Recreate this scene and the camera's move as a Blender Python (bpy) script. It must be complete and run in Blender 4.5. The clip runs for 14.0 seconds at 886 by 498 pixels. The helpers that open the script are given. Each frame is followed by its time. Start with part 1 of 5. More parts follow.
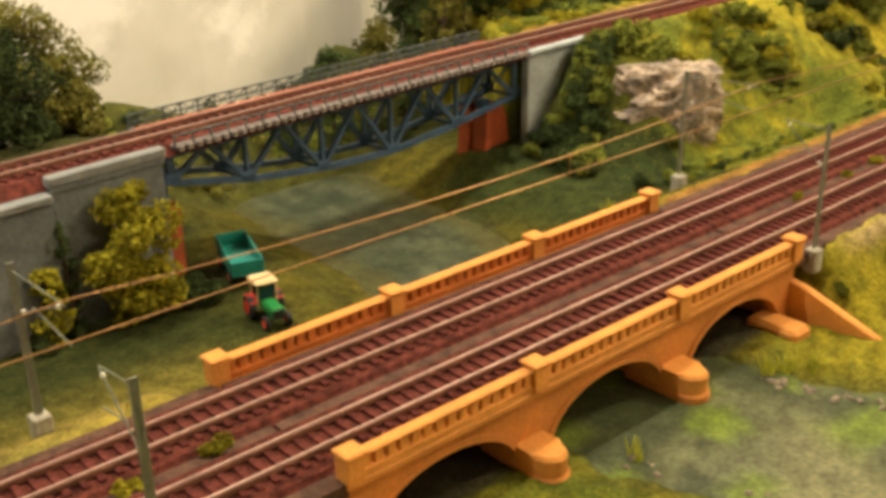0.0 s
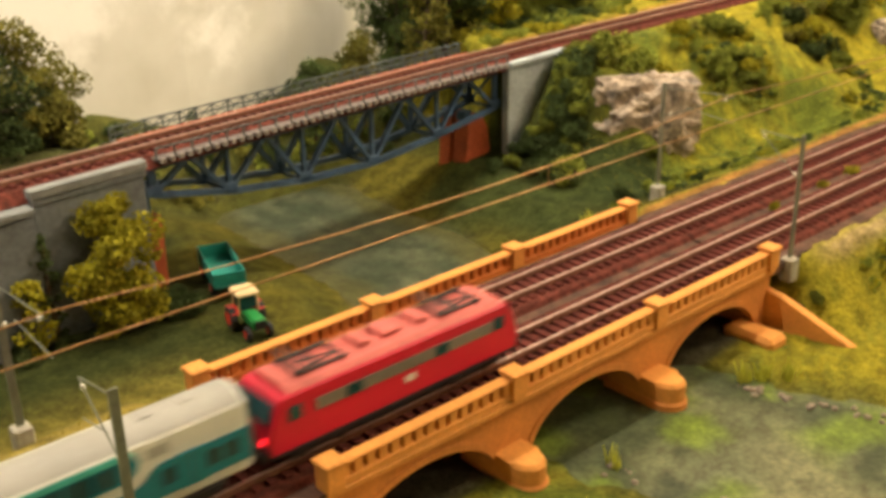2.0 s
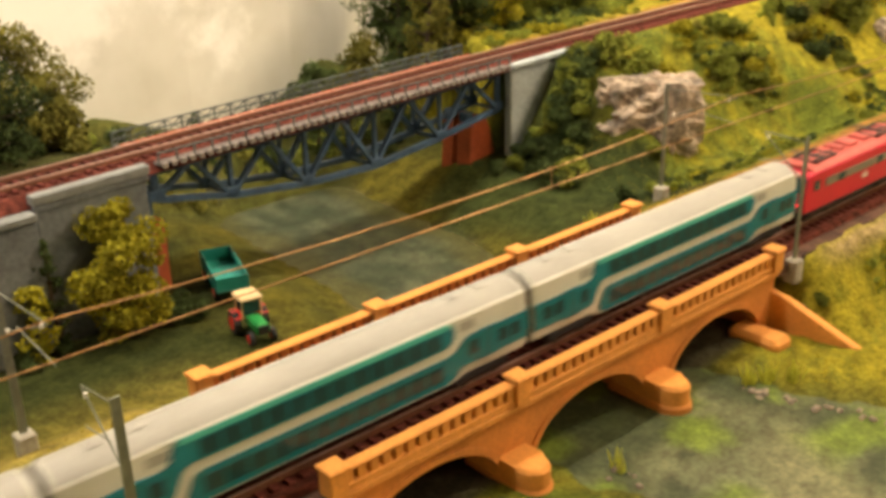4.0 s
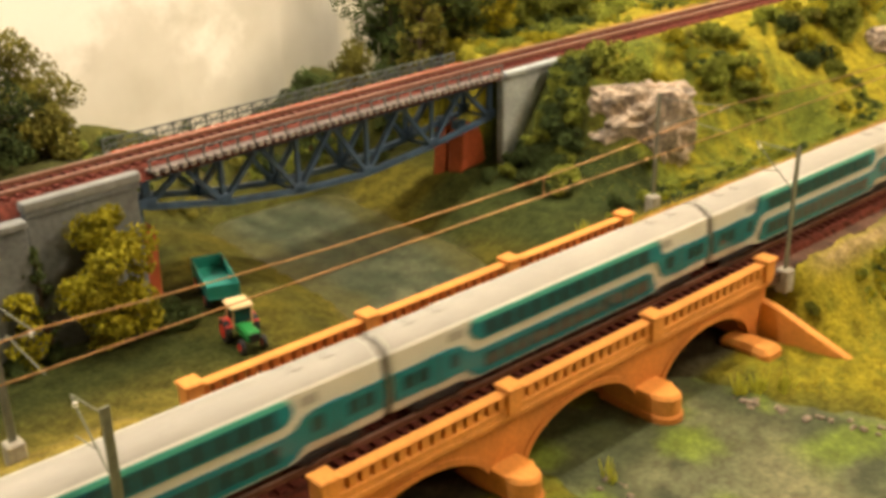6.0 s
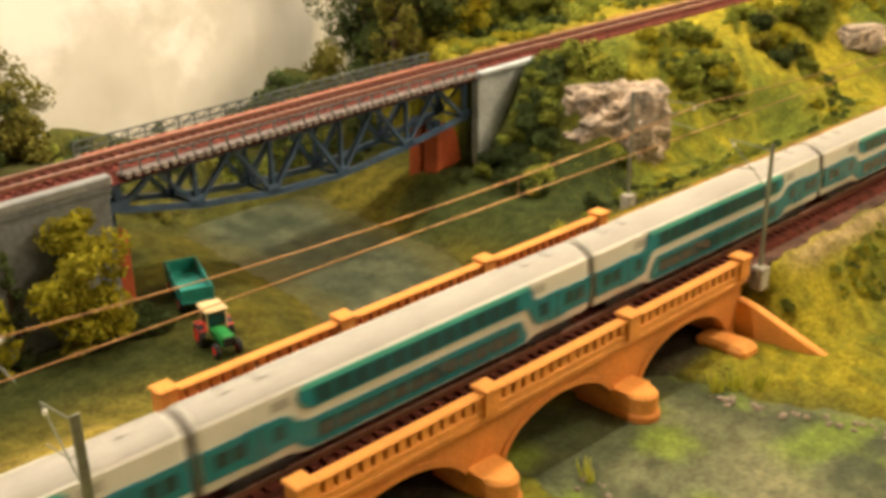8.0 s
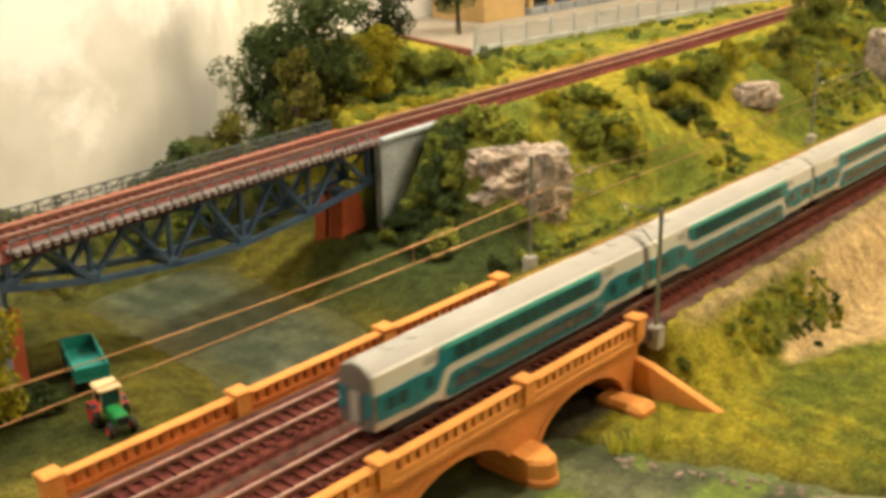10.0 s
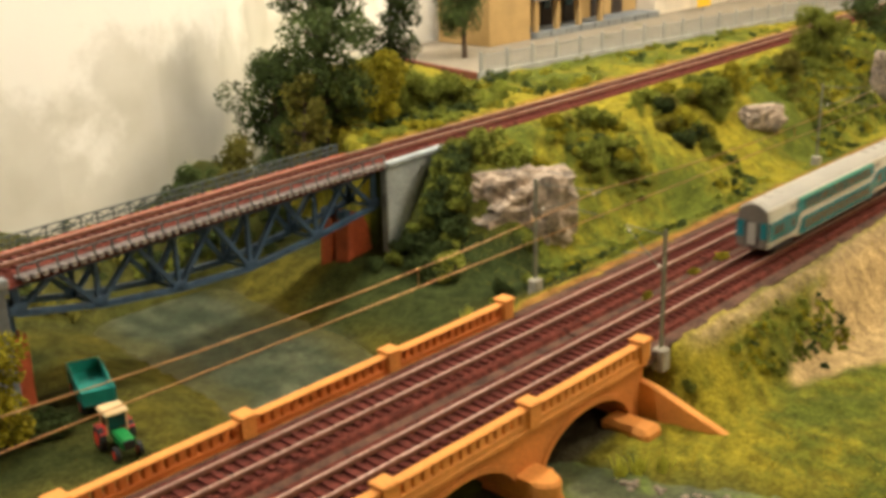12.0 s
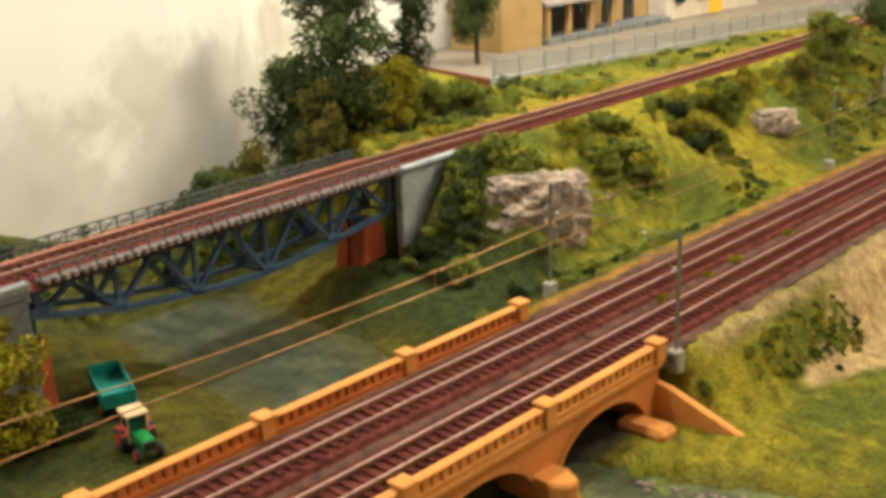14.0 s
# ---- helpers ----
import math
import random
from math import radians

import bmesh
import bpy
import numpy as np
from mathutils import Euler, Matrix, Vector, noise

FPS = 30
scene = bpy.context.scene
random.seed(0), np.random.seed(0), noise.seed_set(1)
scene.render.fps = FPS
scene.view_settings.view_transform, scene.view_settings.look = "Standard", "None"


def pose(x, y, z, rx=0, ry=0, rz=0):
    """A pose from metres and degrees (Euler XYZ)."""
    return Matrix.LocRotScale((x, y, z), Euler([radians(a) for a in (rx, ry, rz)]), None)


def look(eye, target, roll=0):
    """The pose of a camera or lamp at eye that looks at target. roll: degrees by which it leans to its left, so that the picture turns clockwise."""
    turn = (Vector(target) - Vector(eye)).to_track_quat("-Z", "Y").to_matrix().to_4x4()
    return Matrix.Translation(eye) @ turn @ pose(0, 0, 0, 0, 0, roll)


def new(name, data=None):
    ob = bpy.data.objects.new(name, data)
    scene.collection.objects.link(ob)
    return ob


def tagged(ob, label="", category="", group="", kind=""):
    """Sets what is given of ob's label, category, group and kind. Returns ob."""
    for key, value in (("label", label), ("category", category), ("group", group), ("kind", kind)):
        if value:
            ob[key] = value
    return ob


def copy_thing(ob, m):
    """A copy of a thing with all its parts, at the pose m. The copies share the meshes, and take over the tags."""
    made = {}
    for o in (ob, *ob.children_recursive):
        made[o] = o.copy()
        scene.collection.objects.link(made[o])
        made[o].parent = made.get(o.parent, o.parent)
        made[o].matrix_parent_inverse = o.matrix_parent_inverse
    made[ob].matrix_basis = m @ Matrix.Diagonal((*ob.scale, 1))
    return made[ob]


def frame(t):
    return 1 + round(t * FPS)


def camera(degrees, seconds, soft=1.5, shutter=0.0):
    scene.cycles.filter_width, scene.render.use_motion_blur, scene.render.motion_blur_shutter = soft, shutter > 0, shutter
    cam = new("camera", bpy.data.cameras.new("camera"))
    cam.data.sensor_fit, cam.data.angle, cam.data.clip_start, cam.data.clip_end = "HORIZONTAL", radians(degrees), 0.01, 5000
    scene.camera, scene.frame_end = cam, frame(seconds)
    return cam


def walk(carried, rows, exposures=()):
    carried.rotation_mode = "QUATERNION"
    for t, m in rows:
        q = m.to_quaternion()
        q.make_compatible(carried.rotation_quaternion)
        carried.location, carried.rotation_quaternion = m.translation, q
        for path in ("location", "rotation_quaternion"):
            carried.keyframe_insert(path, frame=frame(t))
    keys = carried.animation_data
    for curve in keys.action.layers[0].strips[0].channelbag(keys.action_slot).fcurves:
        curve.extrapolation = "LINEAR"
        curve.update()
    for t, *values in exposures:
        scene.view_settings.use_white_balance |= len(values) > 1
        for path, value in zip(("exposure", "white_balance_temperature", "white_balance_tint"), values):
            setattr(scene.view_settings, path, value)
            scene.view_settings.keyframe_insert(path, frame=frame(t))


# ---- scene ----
cam = camera(44.97, 14.0, soft=4.0, shutter=0.8)
PATH = [
    (0, -0.29, -0.3056, 0.2325, 66.6533, 1.1497, -41.0638),
    (0.5, -0.2888, -0.3069, 0.2338, 66.8472, 1.2226, -41.5867),
    (1, -0.2913, -0.3075, 0.2342, 67.342, 1.1862, -41.4151),
    (1.5, -0.2927, -0.3097, 0.236, 67.2489, 1.05, -41.6173),
    (2, -0.2907, -0.3111, 0.2348, 67.1749, 1.0664, -41.8452),
    (2.5, -0.2897, -0.3104, 0.2333, 67.1293, 1.3914, -42.0082),
    (3, -0.2902, -0.3099, 0.2366, 67.1819, 1.3423, -41.5705),
    (5.5, -0.2868, -0.3098, 0.236, 67.1307, 1.3278, -42.2997),
    (6, -0.2884, -0.3091, 0.2374, 67.4446, 1.0598, -42.1047),
    (6.5, -0.2891, -0.3099, 0.2376, 67.616, 1.2789, -42.1546),
    (7, -0.2888, -0.3099, 0.238, 67.659, 1.2827, -42.3225),
    (7.5, -0.2877, -0.3087, 0.237, 67.66, 1.3498, -42.3253),
    (8, -0.2859, -0.308, 0.2367, 67.4334, 1.1235, -43.437),
    (8.5, -0.2842, -0.31, 0.2392, 68.0354, 1.1499, -44.3326),
    (9, -0.2776, -0.3153, 0.2427, 68.7919, 0.9736, -46.2151),
    (9.2, -0.2757, -0.3168, 0.2438, 69.1779, 1.077, -46.6423),
    (11.3, -0.2712, -0.3219, 0.2447, 70.9023, 1.4848, -47.713),
    (11.5, -0.2712, -0.3219, 0.2447, 71.0723, 1.4848, -47.573),
    (12, -0.2726, -0.3236, 0.2457, 71.4301, 1.6362, -47.0824),
    (12.5, -0.2747, -0.3253, 0.2464, 71.7524, 1.8464, -47.0154),
    (13, -0.2771, -0.3245, 0.246, 71.8526, 1.7967, -46.7175),
    (13.5, -0.2775, -0.3247, 0.2446, 71.7792, 1.8982, -46.4804),
    (14, -0.2788, -0.3253, 0.2449, 71.8555, 1.9858, -46.5871),
]
walk(cam, [(row[0], pose(*row[1:])) for row in PATH], exposures=[(0.0, 0.0, 6950, 11), (3.0, 0.05, 6900, 13), (5.5, 0.14, 7000, 15), (8.0, 0.15, 7000, 15), (9.0, 0.15, 6800, 13), (11.5, -0.1, 6400, 12), (14.0, -0.17, 6050, 10)])

# ---- light: a white room with warm ceiling lamps over the layout ----
world = bpy.data.worlds.new("room_air")
scene.world = world
world.use_nodes = True
world.node_tree.nodes["Background"].inputs["Color"].default_value = (1.0, 0.90, 0.76, 1)
world.node_tree.nodes["Background"].inputs["Strength"].default_value = 0.17


def lamp(name, eye, target, size, power, color):
    d = bpy.data.lights.new(name, "AREA")
    d.shape, d.size, d.size_y = "RECTANGLE", size[0], size[1]
    d.energy, d.color = power, color
    ob = new(name, d)
    ob.matrix_world = look(eye, target)
    return ob


LAMPS = ((1.30, -0.44, 42.0, 0.20), (0.75, -1.70, 11.5, 0.20))
for lx, ly, power, half in LAMPS:
    lamp("ceiling_lamp_light", (lx, ly, 1.30), (lx * 0.7, 0.1, 0), (2 * half, 2 * half), power, (1.0, 0.83, 0.58))
# a fill light added above the layout to brighten the painted sky
lamp("backdrop_fill_light", (-0.10, 0.20, 1.02), (-0.10, 0.56, 0.80), (2.1, 0.05), 41.0, (1.0, 0.91, 0.76))

# ---- materials ----


def mat(name, color, rough=0.7, metal=0.0, vary=0.25, scale=60.0, bump=0.15, second=None, fine=400.0, spec=0.4, island=0.0, attr=None, coat=0.0):
    """A surface with variation at two scales and a fine relief; lengths in 1/m."""
    m = bpy.data.materials.new(name)
    m.use_nodes = True
    nt = m.node_tree
    b = nt.nodes["Principled BSDF"]
    b.inputs["Roughness"].default_value = rough
    b.inputs["Metallic"].default_value = metal
    b.inputs["Specular IOR Level"].default_value = spec
    b.inputs["Coat Weight"].default_value = coat
    geo = nt.nodes.new("ShaderNodeTexCoord")
    n1 = nt.nodes.new("ShaderNodeTexNoise")
    n1.inputs["Scale"].default_value, n1.inputs["Detail"].default_value = scale, 4
    n2 = nt.nodes.new("ShaderNodeTexNoise")
    n2.inputs["Scale"].default_value, n2.inputs["Detail"].default_value = fine, 3
    for n in (n1, n2):
        nt.links.new(geo.outputs["Object"], n.inputs["Vector"])
    mix = nt.nodes.new("ShaderNodeMix")
    mix.data_type = "RGBA"
    dark = second or tuple(c * (1 - vary) for c in color)
    lite = tuple(min(1, c * (1 + 0.6 * vary)) for c in color)
    mix.inputs["A"].default_value, mix.inputs["B"].default_value = (*dark, 1), (*lite, 1)
    ramp = nt.nodes.new("ShaderNodeMapRange")
    ramp.inputs["From Min"].default_value, ramp.inputs["From Max"].default_value = 0.32, 0.68
    nt.links.new(n1.outputs["Fac"], ramp.inputs["Value"])
    nt.links.new(ramp.outputs["Result"], mix.inputs["Factor"])
    col = mix.outputs["Result"]
    if attr:
        at = nt.nodes.new("ShaderNodeAttribute")
        at.attribute_name = attr
        mul = nt.nodes.new("ShaderNodeMix")
        mul.data_type, mul.blend_type = "RGBA", "MULTIPLY"
        mul.inputs["Factor"].default_value = 1.0
        nt.links.new(at.outputs["Color"], mul.inputs["A"])
        nt.links.new(col, mul.inputs["B"])
        col = mul.outputs["Result"]
    hsv = nt.nodes.new("ShaderNodeHueSaturation")
    nt.links.new(col, hsv.inputs["Color"])
    val = nt.nodes.new("ShaderNodeMapRange")
    val.inputs["From Min"].default_value, val.inputs["From Max"].default_value = 0.3, 0.7
    val.inputs["To Min"].default_value, val.inputs["To Max"].default_value = 1 - 0.7 * vary, 1 + 0.7 * vary
    nt.links.new(n2.outputs["Fac"], val.inputs["Value"])
    last = val.outputs["Result"]
    if island:
        g = nt.nodes.new("ShaderNodeNewGeometry")
        oi = nt.nodes.new("ShaderNodeObjectInfo")
        add = nt.nodes.new("ShaderNodeMath")
        add.operation = "ADD"
        nt.links.new(g.outputs["Random Per Island"], add.inputs[0])
        nt.links.new(oi.outputs["Random"], add.inputs[1])
        mr = nt.nodes.new("ShaderNodeMapRange")
        mr.inputs["From Max"].default_value = 2.0
        mr.inputs["To Min"].default_value, mr.inputs["To Max"].default_value = 1 - island, 1 + island
        nt.links.new(add.outputs[0], mr.inputs["Value"])
        mu = nt.nodes.new("ShaderNodeMath")
        mu.operation = "MULTIPLY"
        nt.links.new(last, mu.inputs[0])
        nt.links.new(mr.outputs["Result"], mu.inputs[1])
        last = mu.outputs[0]
    nt.links.new(last, hsv.inputs["Value"])
    nt.links.new(hsv.outputs["Color"], b.inputs["Base Color"])
    if bump:
        bp = nt.nodes.new("ShaderNodeBump")
        bp.inputs["Strength"].default_value, bp.inputs["Distance"].default_value = bump, 0.001
        nt.links.new(n2.outputs["Fac"], bp.inputs["Height"])
        nt.links.new(bp.outputs["Normal"], b.inputs["Normal"])
    return m


def glow(name, color, strength):
    m = bpy.data.materials.new(name)
    m.use_nodes = True
    b = m.node_tree.nodes["Principled BSDF"]
    b.inputs["Base Color"].default_value = (*color, 1)
    b.inputs["Emission Color"].default_value = (*color, 1)
    b.inputs["Emission Strength"].default_value = strength
    return m


M_STONE = mat("ochre_stone", (0.60, 0.225, 0.050), 0.75, vary=0.16, scale=45, fine=500, bump=0.25)
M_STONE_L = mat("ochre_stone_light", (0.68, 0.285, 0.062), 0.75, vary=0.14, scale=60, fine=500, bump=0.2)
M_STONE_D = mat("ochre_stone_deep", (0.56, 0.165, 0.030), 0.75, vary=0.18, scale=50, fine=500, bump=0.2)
M_GREYSTONE = mat("grey_stone", (0.150, 0.170, 0.185), 0.85, vary=0.25, scale=50, fine=350, bump=0.35)
M_GREYCAP = mat("grey_coping", (0.20, 0.215, 0.215), 0.85, vary=0.15, scale=70, fine=350, bump=0.3)
M_PALESTONE = mat("pale_blue_grey_stone", (0.34, 0.39, 0.41), 0.85, vary=0.2, scale=50, fine=350, bump=0.35)
M_BALLAST = mat("brown_ballast", (0.112, 0.030, 0.021), 0.95, vary=0.6, scale=180, fine=900, bump=0.9, spec=0.12)
M_BALLAST_G = mat("grey_ballast", (0.095, 0.047, 0.031), 0.95, vary=0.55, scale=90, fine=900, bump=0.9)
M_SLEEPER = mat("sleeper_brown", (0.105, 0.026, 0.020), 0.85, vary=0.3, scale=80, fine=600, bump=0.3, island=0.25, spec=0.12)
M_RAIL = mat("rail_steel", (0.56, 0.40, 0.35), 0.30, 0.55, vary=0.15, scale=80, bump=0.05)
M_RAILSIDE = mat("rail_rust", (0.20, 0.085, 0.05), 0.7, 0.2, vary=0.3)
M_STEEL = mat("blue_grey_steel", (0.048, 0.098, 0.185), 0.6, 0.1, vary=0.25, scale=60, fine=300, bump=0.1)
M_RAILING = mat("grey_green_railing", (0.105, 0.135, 0.140), 0.6, 0.1, vary=0.25, bump=0.05)
M_WALKWAY = mat("pale_walkway_edge", (0.23, 0.20, 0.18), 0.7, vary=0.2)
M_WALKBOARD = mat("walkway_board", (0.120, 0.100, 0.095), 0.8, vary=0.25, scale=90, bump=0.2)
M_REDSTONE = mat("red_pedestal", (0.42, 0.085, 0.030), 0.75, vary=0.22, scale=60, fine=400, bump=0.3)
M_ROCK = mat("rock", (0.37, 0.295, 0.225), 0.92, vary=0.36, scale=75, fine=300, bump=0.9, second=(0.17, 0.145, 0.12))
M_MAST = mat("mast_grey", (0.19, 0.205, 0.165), 0.5, 0.3, vary=0.2)
M_CONCRETE = mat("concrete", (0.36, 0.34, 0.28), 0.85, vary=0.2, scale=120)
M_WIRE = mat("copper_wire", (0.40, 0.22, 0.09), 0.28, 0.85, vary=0.25, scale=40, bump=0)
M_INSUL = mat("insulator_white", (0.75, 0.74, 0.68), 0.3, vary=0.1)
M_RED = mat("loco_red", (0.58, 0.010, 0.040), 0.38, vary=0.06, scale=30, bump=0.02)
M_REDROOF = mat("loco_roof_red", (0.50, 0.10, 0.085), 0.55, vary=0.2, scale=60, bump=0.05)
M_BLACK = mat("black_underframe", (0.018, 0.017, 0.020), 0.6, vary=0.3)
M_DARKGREY = mat("dark_pantograph", (0.035, 0.035, 0.035), 0.5, 0.3, vary=0.3)
M_GREYBAND = mat("grey_window_band", (0.19, 0.17, 0.15), 0.35, vary=0.15, bump=0)
M_GLASSDARK = mat("dark_window_glass", (0.012, 0.058, 0.072), 0.12, vary=0.2, bump=0, spec=0.4)
M_CARWHITE = mat("car_cream_white", (0.57, 0.575, 0.52), 0.36, vary=0.06, scale=40, bump=0.02)
M_CARROOF = mat("car_cream_grey_roof", (0.33, 0.325, 0.295), 0.5, vary=0.08, scale=40, bump=0.03)
M_TEAL = mat("car_teal", (0.008, 0.165, 0.215), 0.26, vary=0.08, scale=40, bump=0.02)
M_ENDGREY = mat("car_end_seal", (0.13, 0.115, 0.10), 0.8, vary=0.2, bump=0.1)
M_TEALLINE = mat("car_mint_line", (0.06, 0.42, 0.37), 0.3, vary=0.06, bump=0)
M_GREEN = mat("tractor_green", (0.012, 0.19, 0.045), 0.35, vary=0.15, bump=0.02)
M_TYRE = mat("tyre_black", (0.02, 0.02, 0.02), 0.8, vary=0.2)
M_RIM = mat("rim_red", (0.60, 0.03, 0.02), 0.4, vary=0.1)
M_CAB = mat("cab_beige", (0.62, 0.47, 0.26), 0.55, vary=0.1)
M_TRAILER = mat("trailer_teal", (0.010, 0.235, 0.200), 0.45, vary=0.15, bump=0.05)
M_BARK = mat("bark", (0.075, 0.052, 0.035), 0.95, vary=0.4, scale=200)
M_WATER = mat("river_resin", (1.0, 1.0, 1.0), 0.42, vary=0.45, scale=110, fine=380, bump=0.25, attr="cover", spec=0.22)
M_GROUND = mat("layout_scatter", (1.0, 1.0, 1.0), 0.98, vary=0.50, scale=95, fine=430, bump=1.0, attr="cover", spec=0.1)
M_GRASS = mat("grass_fibre", (0.30, 0.25, 0.03), 0.95, vary=0.35, scale=25, island=0.5, bump=0, spec=0.1)
M_REED = mat("reed_yellow", (0.50, 0.52, 0.07), 0.9, vary=0.3, island=0.3, bump=0, spec=0.1)
M_LEAF_D = mat("foliage_dark", (0.062, 0.090, 0.028), 0.95, vary=0.5, scale=60, island=0.6, bump=0, spec=0.1)
M_LEAF_G = mat("foliage_green", (0.195, 0.225, 0.036), 0.95, vary=0.5, scale=60, island=0.6, bump=0, spec=0.1)
M_LEAF_Y = mat("foliage_yellow_green", (0.335, 0.305, 0.024), 0.95, vary=0.45, scale=60, island=0.55, bump=0, spec=0.1)
M_LEAF_O = mat("foliage_olive", (0.165, 0.155, 0.03), 0.95, vary=0.45, scale=60, island=0.55, bump=0, spec=0.1)
M_PLASTER = mat("room_wall_white", (0.74, 0.70, 0.62), 0.9, vary=0.05, scale=3, fine=60, bump=0.1)
M_WOOD = mat("layout_frame_wood", (0.30, 0.19, 0.10), 0.7, vary=0.25, scale=9)
M_CARPET = mat("room_floor_brown", (0.16, 0.11, 0.08), 0.95, vary=0.3, scale=20)
M_HOUSE = mat("house_ochre_plaster", (0.42, 0.28, 0.11), 0.85, vary=0.12, scale=40)
M_HOUSE_W = mat("house_pale_plaster", (0.66, 0.60, 0.48), 0.85, vary=0.12, scale=40)
M_ROOFGREY = mat("roof_grey", (0.30, 0.28, 0.25), 0.8, vary=0.2, scale=120)
M_DARKWOOD = mat("dark_timber", (0.045, 0.032, 0.024), 0.7, vary=0.3)
M_FENCE = mat("fence_grey", (0.34, 0.35, 0.33), 0.7, vary=0.2)
M_YARD = mat("yard_sand_grey", (0.235, 0.205, 0.155), 0.95, vary=0.15, scale=40, fine=500, bump=0.4)
M_KERB = mat("brick_kerb", (0.17, 0.055, 0.032), 0.85, vary=0.3, scale=90, fine=300, bump=0.3)
M_YELLOW = mat("yellow_sign", (0.85, 0.52, 0.02), 0.5, vary=0.06, bump=0)
M_LAMP = glow("lamp_glass", (1.0, 0.80, 0.50), 6.0)
M_TAIL = glow("tail_lamp_red", (1.0, 0.02, 0.03), 2.5)


def backdrop_material():
    """A painted sky: cream white with pale grey misty trees rising from below."""
    m = bpy.data.materials.new("painted_backdrop")
    m.use_nodes = True
    nt = m.node_tree
    b = nt.nodes["Principled BSDF"]
    b.inputs["Roughness"].default_value = 0.95
    b.inputs["Specular IOR Level"].default_value = 0.1
    tc = nt.nodes.new("ShaderNodeTexCoord")
    sep = nt.nodes.new("ShaderNodeSeparateXYZ")
    nt.links.new(tc.outputs["Object"], sep.inputs[0])
    big = nt.nodes.new("ShaderNodeTexNoise")
    big.inputs["Scale"].default_value, big.inputs["Detail"].default_value, big.inputs["Roughness"].default_value = 6.5, 7, 0.62
    nt.links.new(tc.outputs["Object"], big.inputs["Vector"])
    # crown line: height minus a noisy top
    top = nt.nodes.new("ShaderNodeMath")
    top.operation, top.inputs[1].default_value = "MULTIPLY", 0.62
    nt.links.new(big.outputs["Fac"], top.inputs[0])
    sub = nt.nodes.new("ShaderNodeMath")
    sub.operation = "SUBTRACT"
    nt.links.new(top.outputs[0], sub.inputs[0])
    nt.links.new(sep.outputs["Z"], sub.inputs[1])
    mr = nt.nodes.new("ShaderNodeMapRange")
    mr.interpolation_type = "SMOOTHSTEP"
    mr.inputs["From Min"].default_value, mr.inputs["From Max"].default_value = 0.15, 0.235
    nt.links.new(sub.outputs[0], mr.inputs["Value"])
    mottle = nt.nodes.new("ShaderNodeTexNoise")
    mottle.inputs["Scale"].default_value, mottle.inputs["Detail"].default_value = 24, 4
    nt.links.new(tc.outputs["Object"], mottle.inputs["Vector"])
    mm = nt.nodes.new("ShaderNodeMapRange")
    mm.inputs["From Min"].default_value, mm.inputs["From Max"].default_value = 0.25, 0.75
    mm.inputs["To Min"].default_value, mm.inputs["To Max"].default_value = 0.55, 1.0
    nt.links.new(mottle.outputs["Fac"], mm.inputs["Value"])
    fac = nt.nodes.new("ShaderNodeMath")
    fac.operation = "MULTIPLY"
    nt.links.new(mr.outputs["Result"], fac.inputs[0])
    nt.links.new(mm.outputs["Result"], fac.inputs[1])
    mix = nt.nodes.new("ShaderNodeMix")
    mix.data_type = "RGBA"
    mix.inputs["A"].default_value, mix.inputs["B"].default_value = (0.90, 0.885, 0.82, 1), (0.62, 0.60, 0.51, 1)
    nt.links.new(fac.outputs[0], mix.inputs["Factor"])
    nt.links.new(mix.outputs["Result"], b.inputs["Base Color"])
    return m


M_BACKDROP = backdrop_material()

# ---- mesh helpers ----


def mesh_of(name, verts, faces, material, smooth=False):
    me = bpy.data.meshes.new(name)
    me.from_pydata([tuple(v) for v in verts], [], [tuple(q) for q in faces])
    me.materials.append(material)
    if smooth:
        me.polygons.foreach_set("use_smooth", [True] * len(me.polygons))
    me.update()
    return me


def from_bm(name, bm, material, smooth=False):
    me = bpy.data.meshes.new(name)
    bmesh.ops.recalc_face_normals(bm, faces=bm.faces[:])
    bm.to_mesh(me)
    bm.free()
    me.materials.append(material)
    if smooth:
        me.polygons.foreach_set("use_smooth", [True] * len(me.polygons))
    return me


def put(name, me, parent=None, at=None, label="", category="", group="", kind=""):
    ob = new(name, me)
    if parent is not None:
        ob.parent = parent
    if at is not None:
        ob.matrix_basis = at
    return tagged(ob, label, category, group, kind)


def thing(name, at, label, category, group="", kind=""):
    ob = new(name)
    ob.empty_display_size = 0.01
    ob.matrix_basis = at
    return tagged(ob, label, category, group, kind)


def box(bm, lo, hi, bevel=0.0, m=None):
    """A box between two corners, with its edges rounded."""
    r = bmesh.ops.create_cube(bm, size=1.0)
    vs = r["verts"]
    for v in vs:
        v.co = Vector([lo[k] + (v.co[k] + 0.5) * (hi[k] - lo[k]) for k in range(3)])
    es = list({e for v in vs for e in v.link_edges})
    if bevel:
        r = bmesh.ops.bevel(bm, geom=es, offset=bevel, segments=1, affect="EDGES", profile=0.5)
        vs = list({v for q in r["faces"] for v in q.verts} | {v for v in vs if v.is_valid})
    if m is not None:
        bmesh.ops.transform(bm, matrix=m, verts=[v for v in vs if v.is_valid])
    return bm


def boxes(name, material, *items, bevel=0.0):
    bm = bmesh.new()
    for lo, hi in items:
        box(bm, lo, hi, bevel)
    return from_bm(name, bm, material)


